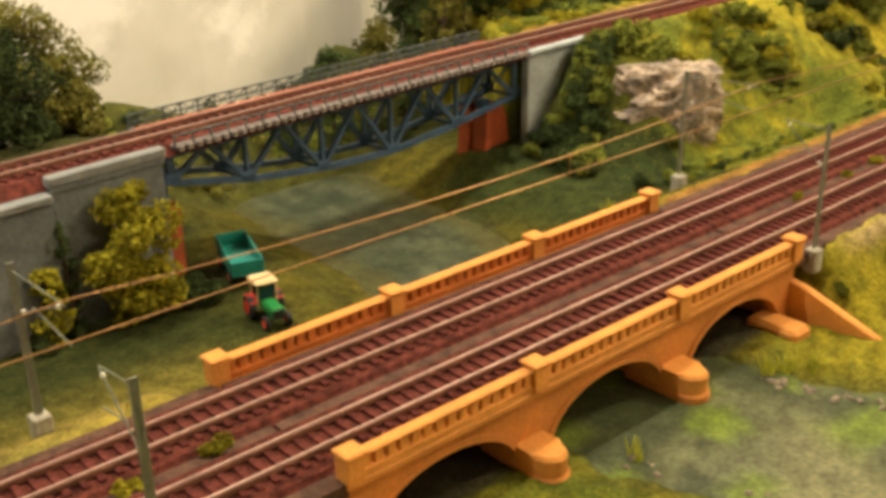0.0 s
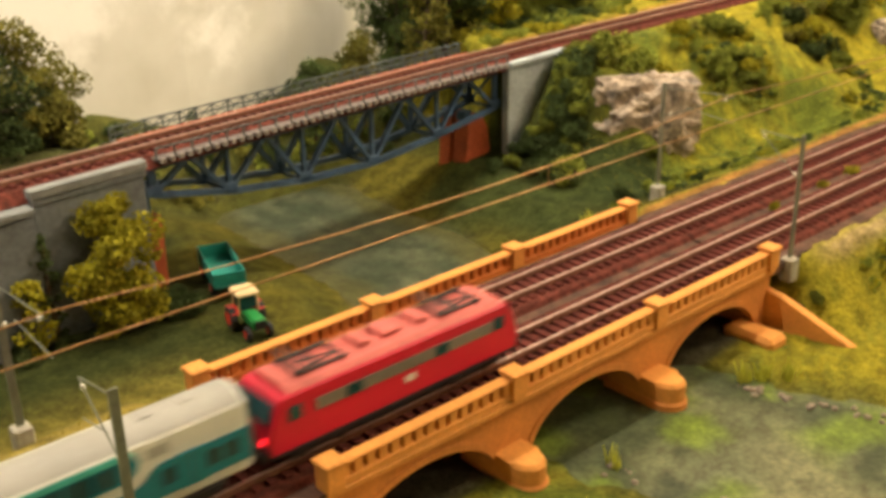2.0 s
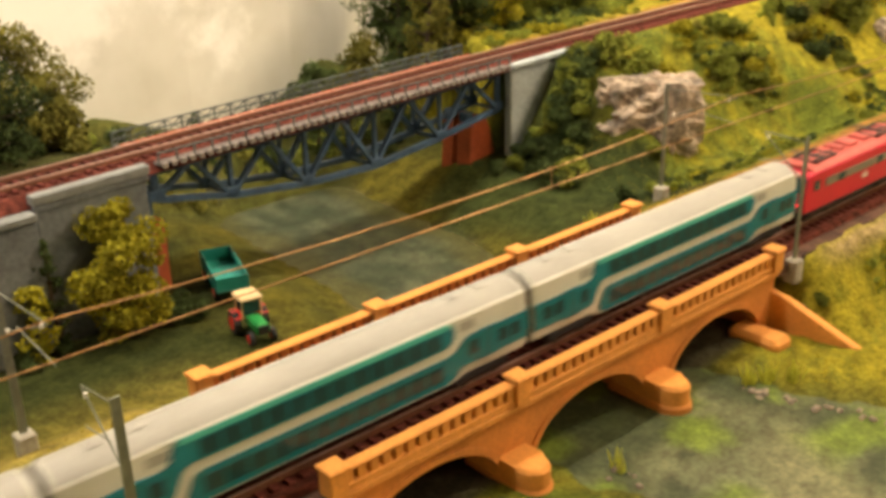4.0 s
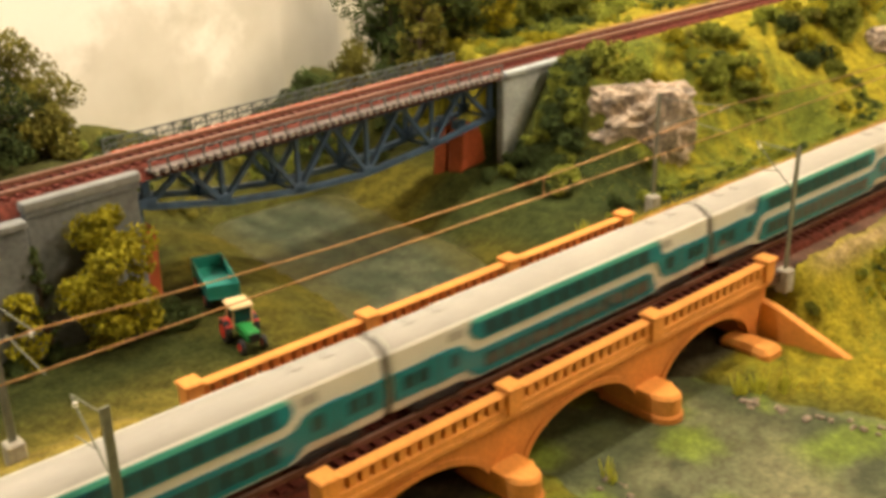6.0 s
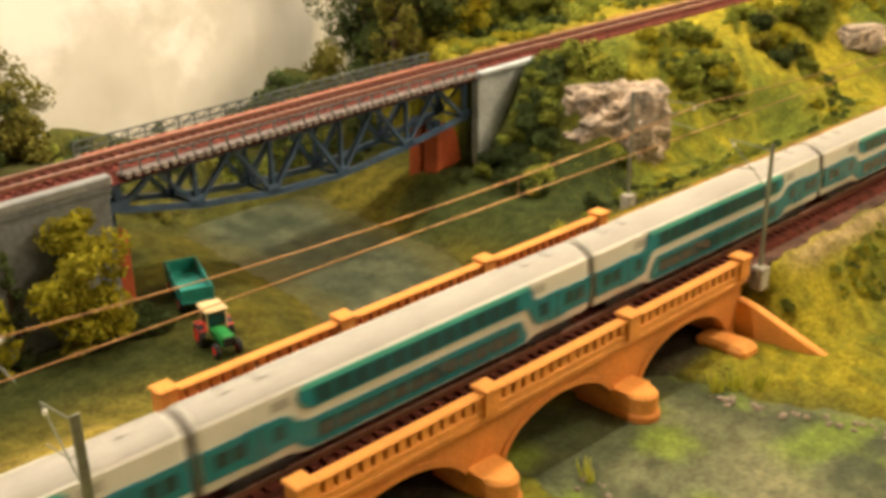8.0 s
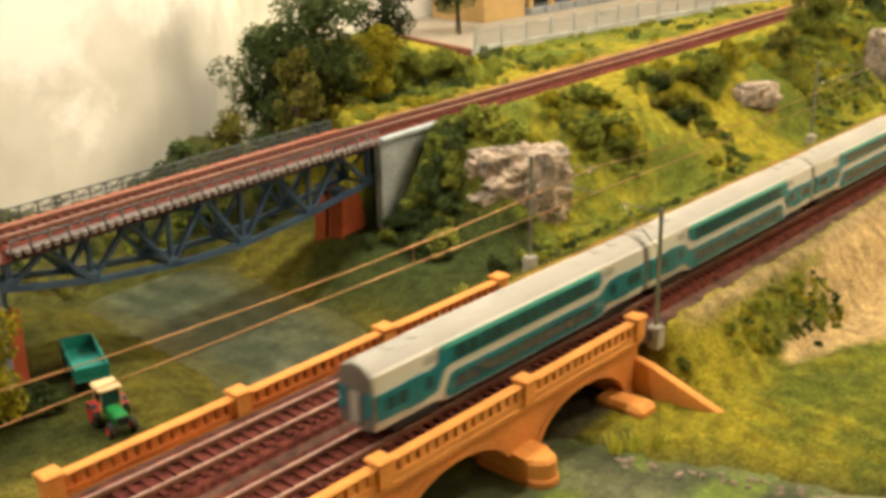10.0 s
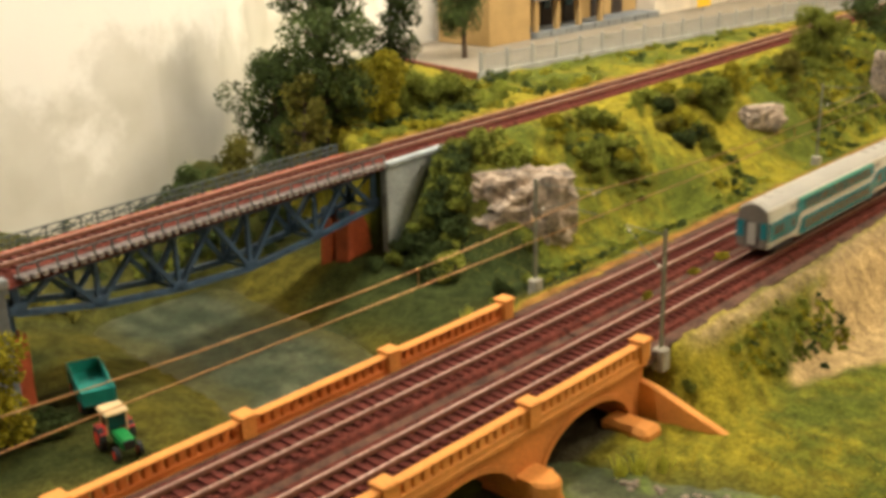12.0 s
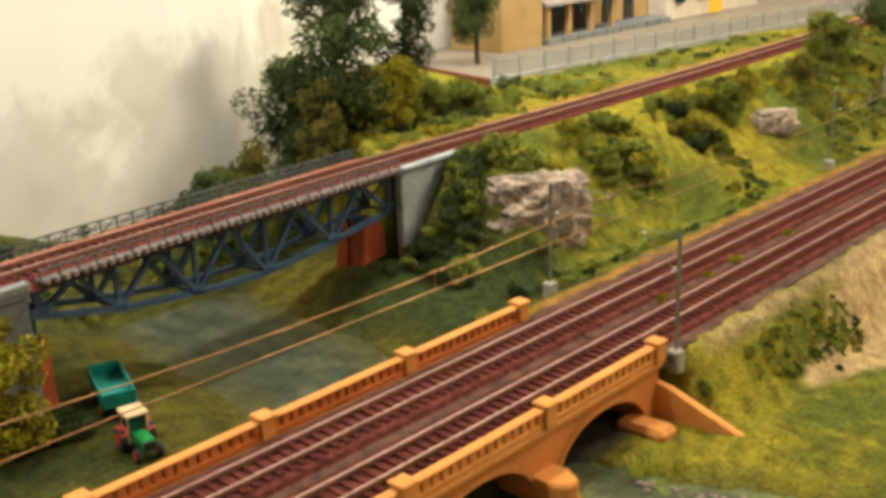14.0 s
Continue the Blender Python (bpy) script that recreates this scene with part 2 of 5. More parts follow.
def rod(bm, a, b, r, n=8, r2=None):
    """A round bar from a to b, tapered to r2."""
    a, b = Vector(a), Vector(b)
    d = b - a
    m = Matrix.Translation((a + b) / 2) @ d.to_track_quat("Z", "Y").to_matrix().to_4x4()
    bmesh.ops.create_cone(bm, cap_ends=True, segments=n, radius1=r, radius2=r if r2 is None else r2, depth=d.length, matrix=m)
    return bm


def bar(bm, a, b, w, h):
    """A square bar from a to b."""
    a, b = Vector(a), Vector(b)
    d = b - a
    m = Matrix.Translation((a + b) / 2) @ d.to_track_quat("Z", "Y").to_matrix().to_4x4()
    r = bmesh.ops.create_cube(bm, size=1.0)
    for v in r["verts"]:
        v.co = m @ Vector((v.co.x * w, v.co.y * h, v.co.z * d.length))
    return bm


def prism(outline, axis, lo, hi, material, name, bevel=0.0):
    """A slab: a closed outline of (u, v) drawn along an axis ('y': u=x, v=z; 'x': u=y, v=z; 'z': u=x, v=y)."""
    bm = bmesh.new()
    def at(u, v, w):
        return {"y": (u, w, v), "x": (w, u, v), "z": (u, v, w)}[axis]
    a = [bm.verts.new(at(u, v, lo)) for u, v in outline]
    b = [bm.verts.new(at(u, v, hi)) for u, v in outline]
    n = len(a)
    bm.faces.new(a)
    bm.faces.new(b[::-1])
    for i in range(n):
        bm.faces.new((a[i], b[i], b[(i + 1) % n], a[(i + 1) % n]))
    if bevel:
        bmesh.ops.bevel(bm, geom=bm.edges[:], offset=bevel, segments=1, affect="EDGES", profile=0.5)
    return from_bm(name, bm, material)


def smooth01(a, b, x):
    t = min(1.0, max(0.0, (x - a) / (b - a)))
    return t * t * (3 - 2 * t)


def nz(x, y, s, k=0.0):
    return noise.noise(Vector((x * s, y * s, k)))


# ---- the plan, in metres; the model is about 1 : 120, the rail tops of the main line lie at z = 0 ----
GAUGE = 0.0152
TRACK_NEAR, TRACK_FAR = 0.0, 0.0452
BX0, BX1 = -0.1005, 0.2015          # the ochre bridge
BY0, BY1 = -0.0265, 0.0735          # its outer faces
UP_Z = 0.062                        # rail tops of the upper line
WATER_Z = -0.044


UPPER = ((-2.5, -0.6, -0.2, -0.04, 0.26, 0.5, 0.75, 1.0, 1.3, 2.6), (0.12, 0.200, 0.2195, 0.2315, 0.2545, 0.2630, 0.2740, 0.2900, 0.3100, 0.4200))
SKEW = 4.4


def upper_y(x):
    """Centre line of the upper track."""
    return sum(float(np.interp(x + d, *UPPER)) for d in (-0.06, -0.03, 0, 0.03, 0.06)) / 5


def skewed():
    """The truss line crosses the valley a little askew."""
    return pose(-0.04, 0.2185, 0, 0, 0, SKEW) @ pose(0.04, -0.2215, 0)


def river_x(y):
    """Middle of the river."""
    if y > 0.18:
        return 0.113 + (y - 0.18) * 0.05
    if y > 0.0:
        return 0.060 + (y / 0.18) * 0.053
    return 0.060 + 0.38 * -y


def river_half(y):
    return 0.043 if y > 0.1 else 0.044


def ground_z(x, y):
    """Height of the scenery."""
    back = smooth01(0.0, 0.09, y)
    valley = -0.041 + 0.016 * back
    d = abs(x - river_x(y)) - river_half(y)
    low = valley - (0.008 + 0.016 * back) * (1 - smooth01(-0.012, 0.040 + 0.035 * back, d))
    low -= 0.010 * smooth01(0.20, 0.40, x) * smooth01(-0.03, -0.07, y)
    # main line embankment on both sides of the bridge
    on = max(smooth01(BX0 - 0.002, BX0 - 0.02, x), smooth01(BX1 + 0.004, BX1 + 0.03, x))
    prof = min(smooth01(-0.075, -0.027, y), 1 - smooth01(0.072, 0.125, y) * 0.95)
    z = low + (-0.0065 - low) * on * prof
    # bank rising behind the valley
    z += 0.054 * smooth01(0.335, 0.415, y) * smooth01(-0.04, 0.02, x) * smooth01(0.30, 0.24, x)
    # mound round the right pedestal
    z += 0.010 * smooth01(0.05, 0.015, math.hypot(x - 0.248, y - 0.245))
    # upper terraces beyond both ends of the truss
    up = UP_Z - 0.0075
    yc = upper_y(x)
    left = smooth01(-0.046, -0.055, x)
    if left:
        z += (up - z) * left * smooth01(yc - 0.004, yc + 0.0, y) * (1 - 0.75 * smooth01(yc + 0.05, yc + 0.16, y))
    right = smooth01(0.244, 0.322, x) if y < yc - 0.004 else smooth01(0.264, 0.272, x - 0.45 * max(0.0, y - 0.27))
    if right:
        y0 = 0.140 - 0.055 * smooth01(0.40, 0.58, x)
        hill = smooth01(y0, 0.222, y + 0.02 * nz(x, y, 14))
        top = up + 0.004 * nz(x, y, 20)
        z += (top - z) * right * hill
    # keep the upper track bed level
    bed = (x < -0.045 or x > 0.275) and abs(y - yc) < 0.024 and (x > 0.36 or x < -0.6 or y > yc - 0.004)
    if bed:
        z = UP_Z - 0.0065
    rough = (0.0022 - 0.0014 * back * (x < 0.26)) * nz(x, y, 45, 3.0) + 0.0012 * nz(x, y, 130, 7.0)
    flat = (abs(y - 0.0225) < 0.05 and on > 0.9) or bed
    return z + (0 if flat else rough)


SILT = (0.088, 0.098, 0.054)


def cover(x, y, z):
    """Scatter colour of the scenery: grass, dark turf, bare sand, gravel, with some painted shade."""
    n = nz(x, y, 9, 1.5) + 0.6 * nz(x, y, 26, 5.0)
    yellow, green = (0.295, 0.255, 0.022), (0.105, 0.130, 0.018)
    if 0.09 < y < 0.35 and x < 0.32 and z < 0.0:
        # valley meadow behind the bridge: dark green, yellower strip at the edges; shade painted in at the left
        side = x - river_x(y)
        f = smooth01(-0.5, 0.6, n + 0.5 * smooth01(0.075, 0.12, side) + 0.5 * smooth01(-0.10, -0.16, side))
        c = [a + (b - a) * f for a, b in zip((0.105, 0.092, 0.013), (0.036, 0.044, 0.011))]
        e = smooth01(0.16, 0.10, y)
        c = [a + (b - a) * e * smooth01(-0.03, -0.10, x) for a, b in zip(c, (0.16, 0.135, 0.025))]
        # silt that fades from the river into the meadow
        w = smooth01(0.014, -0.016, abs(side) - river_half(y) + 0.022 * nz(x * 1.6, y * 0.7, 34, 3.3) + 0.008 * nz(x, y, 110, 2.1))
        c = [a + (b - a) * 0.9 * w for a, b in zip(c, SILT)]
    else:
        f = smooth01(-0.60, 0.55, n + 0.55 * nz(x, y, 75, 8.0) + 0.45 * nz(x, y, 190, 4.0))
        c = [a + (b - a) * f for a, b in zip(yellow, green)]
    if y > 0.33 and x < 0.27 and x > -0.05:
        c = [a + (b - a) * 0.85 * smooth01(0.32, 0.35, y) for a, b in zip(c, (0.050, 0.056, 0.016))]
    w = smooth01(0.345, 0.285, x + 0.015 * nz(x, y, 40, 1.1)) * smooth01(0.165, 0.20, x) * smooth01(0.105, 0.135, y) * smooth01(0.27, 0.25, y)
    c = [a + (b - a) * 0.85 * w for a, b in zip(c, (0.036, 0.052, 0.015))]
    # damp dark turf on the lower banks, the bridge's shade painted under the arches
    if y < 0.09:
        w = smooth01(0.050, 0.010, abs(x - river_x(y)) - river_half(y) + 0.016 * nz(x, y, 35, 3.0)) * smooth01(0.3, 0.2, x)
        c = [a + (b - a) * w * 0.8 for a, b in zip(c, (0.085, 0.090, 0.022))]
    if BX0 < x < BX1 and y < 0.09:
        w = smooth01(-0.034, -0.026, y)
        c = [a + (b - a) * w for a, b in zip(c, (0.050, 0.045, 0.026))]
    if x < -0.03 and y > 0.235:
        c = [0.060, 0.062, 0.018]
    # brown earth and stones by the water
    d = abs(x - river_x(y)) - river_half(y)
    e = smooth01(0.018, 0.0, abs(d - 0.004)) * smooth01(-0.2, 0.35, nz(x, y, 30, 9))
    c = [a + (b - a) * e * 0.8 for a, b in zip(c, (0.13, 0.115, 0.075))]
    # sand lot in front of the embankment
    s = smooth01(-0.006, 0.016, x - 0.315 - 4.1 * (y + 0.062) + 0.02 * nz(x, y, 25, 2)) * smooth01(-0.010, 0.002, y + 0.080 + 0.3 * (x - 0.34) + 0.006 * nz(x, y, 40, 4)) * smooth01(-0.026, -0.036, y)
    c = [a + (b - a) * s for a, b in zip(c, (0.50, 0.36, 0.17))]
    # trodden edge along the line
    t = smooth01(0.012, 0.0, abs(y - 0.0785)) * smooth01(BX1, BX1 + 0.03, x)
    c = [a + (b - a) * t * 0.9 for a, b in zip(c, (0.36, 0.16, 0.05))]
    t = smooth01(0.010, 0.0, abs(y + 0.034)) * smooth01(BX1 + 0.02, BX1 + 0.06, x)
    c = [a + (b - a) * t * 0.9 for a, b in zip(c, (0.34, 0.25, 0.13))]
    if x > 0.3:
        t = smooth01(0.014, 0.0, abs(y - upper_y(x) - 0.033))
        c = [a + (b - a) * t * 0.75 for a, b in zip(c, (0.38, 0.19, 0.05))]
    if x < BX0:
        t = smooth01(0.030, 0.0, abs(y - 0.085))
        c = [a + (b - a) * t * 0.6 for a, b in zip(c, (0.36, 0.26, 0.07))]
    return (*c, 1)


# ---- large structure ----


def build_ground():
    xs = np.concatenate([np.linspace(-2.3, -0.4, 60)[:-1], np.linspace(-0.4, 0.8, 260), np.linspace(0.8, 1.5, 80)[1:], np.linspace(1.5, 2.6, 40)[1:]])
    ys = np.concatenate([np.linspace(-0.62, -0.2, 40)[:-1], np.linspace(-0.2, 0.5, 160), np.linspace(0.5, 0.66, 14)[1:]])
    verts, cols = [], []
    for y in ys:
        for x in xs:
            z = ground_z(x, y)
            verts.append((x, y, z))
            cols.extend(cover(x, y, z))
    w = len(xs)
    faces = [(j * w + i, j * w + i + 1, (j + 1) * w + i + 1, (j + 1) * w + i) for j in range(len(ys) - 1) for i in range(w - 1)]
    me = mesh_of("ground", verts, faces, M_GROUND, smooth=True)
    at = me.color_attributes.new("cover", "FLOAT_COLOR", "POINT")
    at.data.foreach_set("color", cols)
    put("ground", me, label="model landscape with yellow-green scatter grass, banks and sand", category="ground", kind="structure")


def build_water():
    """Cast resin: murky green, with mossy and pale shallow patches."""
    ys = np.linspace(-0.5, 0.52, 170)
    n = 25
    verts, faces, cols = [], [], []
    for y in ys:
        c, h = river_x(y), river_half(y) + 0.03
        for k in range(n):
            x = c + (k / (n - 1) * 2 - 1) * h
            verts.append((x, y, WATER_Z + 0.0005 * nz(x, y, 60)))
            m = smooth01(-0.1, 0.45, nz(x, y, 24, 1.0) + 0.4 * nz(x, y, 70, 2.0))
            g = smooth01(0.0, 0.4, nz(x, y, 30, 6.0) + 0.3 * nz(x, y, 90, 4.0)) * smooth01(0.10, 0.0, y)
            q = [a0 + (b0 - a0) * m for a0, b0 in zip((0.062, 0.080, 0.038), (0.150, 0.165, 0.085))]
            q = [a0 + (b0 - a0) * g for a0, b0 in zip(q, (0.150, 0.215, 0.030))]
            streak = smooth01(-0.35, 0.5, nz(x * 2.2, y * 0.6, 40, 5.0) + 0.5 * nz(x, y, 75, 8.0))
            v = smooth01(0.08, 0.14, y)
            pool = [a0 + (b0 - a0) * streak for a0, b0 in zip((0.050, 0.066, 0.038), (0.105, 0.115, 0.066))]
            q = [a0 + (b0 - a0) * v for a0, b0 in zip(q, pool)]
            d = abs(x - c) - river_half(y)
            rim = v * smooth01(-0.014, 0.006, d + 0.012 * nz(x, y, 45, 6.6))
            q = [a0 + (b0 - a0) * rim for a0, b0 in zip(q, (0.085, 0.085, 0.030))]
            e = smooth01(-0.060, -0.115, y) * smooth01(-0.3, 0.3, nz(x, y, 18, 9.0))
            q = [a0 + (b0 - a0) * e for a0, b0 in zip(q, (0.20, 0.205, 0.105))]
            cols.extend((*q, 1))
    for j in range(len(ys) - 1):
        for k in range(n - 1):
            a = j * n + k
            faces.append((a, a + 1, a + n + 1, a + n))
    me = mesh_of("water", verts, faces, M_WATER, True)
    me.color_attributes.new("cover", "FLOAT_COLOR", "POINT").data.foreach_set("color", cols)
    put("water", me, label="murky green resin river under the two bridges", category="water", kind="structure")


def build_room():
    knots = ((-2.3, 0.42), (0.10, 0.425), (0.20, 0.435), (0.28, 0.465), (0.36, 0.520), (0.44, 0.575), (0.54, 0.625), (0.68, 0.655), (2.6, 0.66))
    verts, faces = [], []
    for x, y in knots:
        verts += [(x, y, -0.12), (x, y, 0.75), (x - 0.004, y + 0.010, 0.75), (x - 0.004, y + 0.010, -0.12)]
    for i in range(len(knots) - 1):
        for k in range(4):
            faces.append((4 * i + k, 4 * i + 4 + k, 4 * i + 4 + (k + 1) % 4, 4 * i + (k + 1) % 4))
    put("backdrop", mesh_of("backdrop", verts, faces, M_BACKDROP), label="painted cream sky with pale misty trees", category="backdrop", kind="structure")
    put("layout_frame", boxes("layout_frame", M_WOOD, ((-2.3, -0.64, -0.16), (2.6, -0.62, -0.03)), ((-2.3, -0.62, -0.16), (2.6, 0.66, -0.14)), bevel=0.003), label="wooden frame that carries the model landscape", category="frame", kind="structure")
    x0, x1, y0, y1, z0, z1 = -2.6, 2.9, -2.2, 0.72, -1.0, 1.42
    put("floor", boxes("floor", M_CARPET, ((x0, y0, z0 - 0.05), (x1, y1, z0))), label="brown carpet floor of the room", category="floor", kind="structure")
    put("ceiling", boxes("ceiling", M_PLASTER, ((x0, y0, z1), (x1, y1, z1 + 0.05))), label="white ceiling of the room", category="ceiling", kind="structure")
    for name, lo, hi in (("wall_north", (x0, y1, z0), (x1, y1 + 0.05, z1)), ("wall_south", (x0, y0 - 0.05, z0), (x1, y0, z1)),
                         ("wall_west", (x0 - 0.05, y0, z0), (x0, y1, z1)), ("wall_east", (x1, y0, z0), (x1 + 0.05, y1, z1))):
        put(name, boxes(name, M_PLASTER, (lo, hi)), label="plain white wall of the room", category="wall", kind="structure")
    for x, y, power, half in LAMPS:
        t = thing("ceiling_lamp", pose(x, y, 1.42), "white ceiling lamp with a warm glass panel", "lamp", "ceiling lamps")
        put("housing", boxes("housing", M_PLASTER, ((-0.24, -0.24, -0.09), (0.24, 0.24, 0)), bevel=0.01), t)
        put("lamp_panel", boxes("lamp_panel", M_LAMP, ((-0.22, -0.22, -0.10), (0.22, 0.22, -0.092))), t, label="glowing lamp glass")
    # housing and hangers made up for the backdrop's fill light, out of view
    t = thing("strip_lamp", pose(-0.10, 0.185, 1.06), "added long white housing of the backdrop's fill light, out of view", "lamp")
    put("housing", boxes("housing", M_PLASTER, ((-1.10, -0.04, -0.02), (1.10, 0.04, 0.02)), bevel=0.006), t)
    for x in (-0.7, 0.7):
        bm = bmesh.new()
        rod(bm, (x, 0, 0.02), (x, 0, 0.36), 0.002, 6)
        put("hanger", from_bm("hanger", bm, M_MAST), t)


# ---- the tracks ----
SLEEPER_STEP = 0.0068


def build_track(name, y_of, z, x0, x1, near0, near1, label, bed):
    t = thing(name, pose(0, 0, z), label, "railway track", "tracks", kind="structure")
    # ballast shoulder
    n = int((x1 - x0) / 0.02)
    prof = [(-0.0225, -0.0100), (-0.0170, -0.0040), (0.0170, -0.0040), (0.0225, -0.0100)]
    verts, faces = [], []
    for i in range(n + 1):
        x = x0 + (x1 - x0) * i / n
        for u, v in prof:
            verts.append((x, y_of(x) + u, v))
    for i in range(n):
        for k in range(3):
            a = i * 4 + k
            faces.append((a, a + 4, a + 5, a + 1))
    put("ballast", mesh_of("ballast", verts, faces, bed), t, label="brown grit ballast")
    # rails: foot and head
    for side in (-1, 1):
        for nm, w, za, zb, m in (("rail", 0.0009, -0.0009, 0.0, M_RAIL), ("rail_foot", 0.0022, -0.0030, -0.00095, M_RAILSIDE)):
            verts, faces = [], []
            for i in range(n + 1):
                x = x0 + (x1 - x0) * i / n
                y = y_of(x) + side * GAUGE / 2
                verts += [(x, y - w / 2, za), (x, y + w / 2, za), (x, y + w / 2, zb), (x, y - w / 2, zb)]
            for i in range(n):
                for k in range(4):
                    a, b = i * 4 + k, i * 4 + (k + 1) % 4
                    faces.append((a, b, b + 4, a + 4))
            put(nm, mesh_of(nm, verts, faces, m), t, label="bare steel rail head" if nm == "rail" else "")
    sl = boxes("sleeper", M_SLEEPER, ((-0.0015, -0.0128, -0.0052), (0.0015, 0.0128, -0.0026)), bevel=0.0003)
    far = []
    k0, k1 = int(x0 / SLEEPER_STEP), int(x1 / SLEEPER_STEP)
    for k in range(k0, k1):
        x = k * SLEEPER_STEP
        turn = math.degrees(math.atan2(y_of(x + 0.01) - y_of(x - 0.01), 0.02))
        if near0 <= x <= near1:
            put("sleeper", sl, t, pose(x, y_of(x), 0.0002 * math.sin(k * 7.3), 0, 0, turn + 1.2 * math.sin(k * 3.1)))
        else:
            far.append((x, y_of(x)))
    verts, faces = [], []
    for x, y in far:
        a = len(verts)
        for dz in (-0.0052, -0.0026):
            verts += [(x - 0.0015, y - 0.0128, dz), (x + 0.0015, y - 0.0128, dz), (x + 0.0015, y + 0.0128, dz), (x - 0.0015, y + 0.0128, dz)]
        faces += [(a + 4, a + 5, a + 6, a + 7), (a, a + 1, a + 5, a + 4), (a + 1, a + 2, a + 6, a + 5), (a + 2, a + 3, a + 7, a + 6), (a + 3, a, a + 4, a + 7)]
    ob = put("sleepers", mesh_of("sleepers", verts, faces, M_SLEEPER), t, kind="stuff")
    return t


def build_tracks():
    build_track("track_near", lambda x: TRACK_NEAR, 0.0, -2.2, 2.5, -0.3, 0.8, "main line track with bright rails and red-brown sleepers", M_BALLAST)
    build_track("track_far", lambda x: TRACK_FAR, 0.0, -2.2, 2.5, -0.3, 0.9, "second main line track with rusty sleepers", M_BALLAST)
    build_track("track_upper", upper_y, UP_Z, -2.2, 2.5, -0.2, 0.9, "single upper track with red-brown sleepers", M_BALLAST)
    put("track_bed", boxes("track_bed", M_BALLAST_G, ((-2.2, -0.028, -0.012), (BX0 - 0.001, 0.072, -0.0062)), ((BX1 + 0.001, -0.028, -0.012), (2.5, 0.072, -0.0062))), label="earth-brown bed between and beside the tracks", category="track bed", kind="structure")


# ---- the ochre bridge ----
PILLARS = (-0.0985, 0.0005, 0.1000, 0.1990)


def arch_outline(x0, x1, zs, zc, n=18):
    """Points of a flattened arch from right to left."""
    c, h = (x0 + x1) / 2, (x1 - x0) / 2
    return [(c + h * math.cos(math.pi * k / n), zs + (zc - zs) * math.sin(math.pi * k / n)) for k in range(n + 1)]


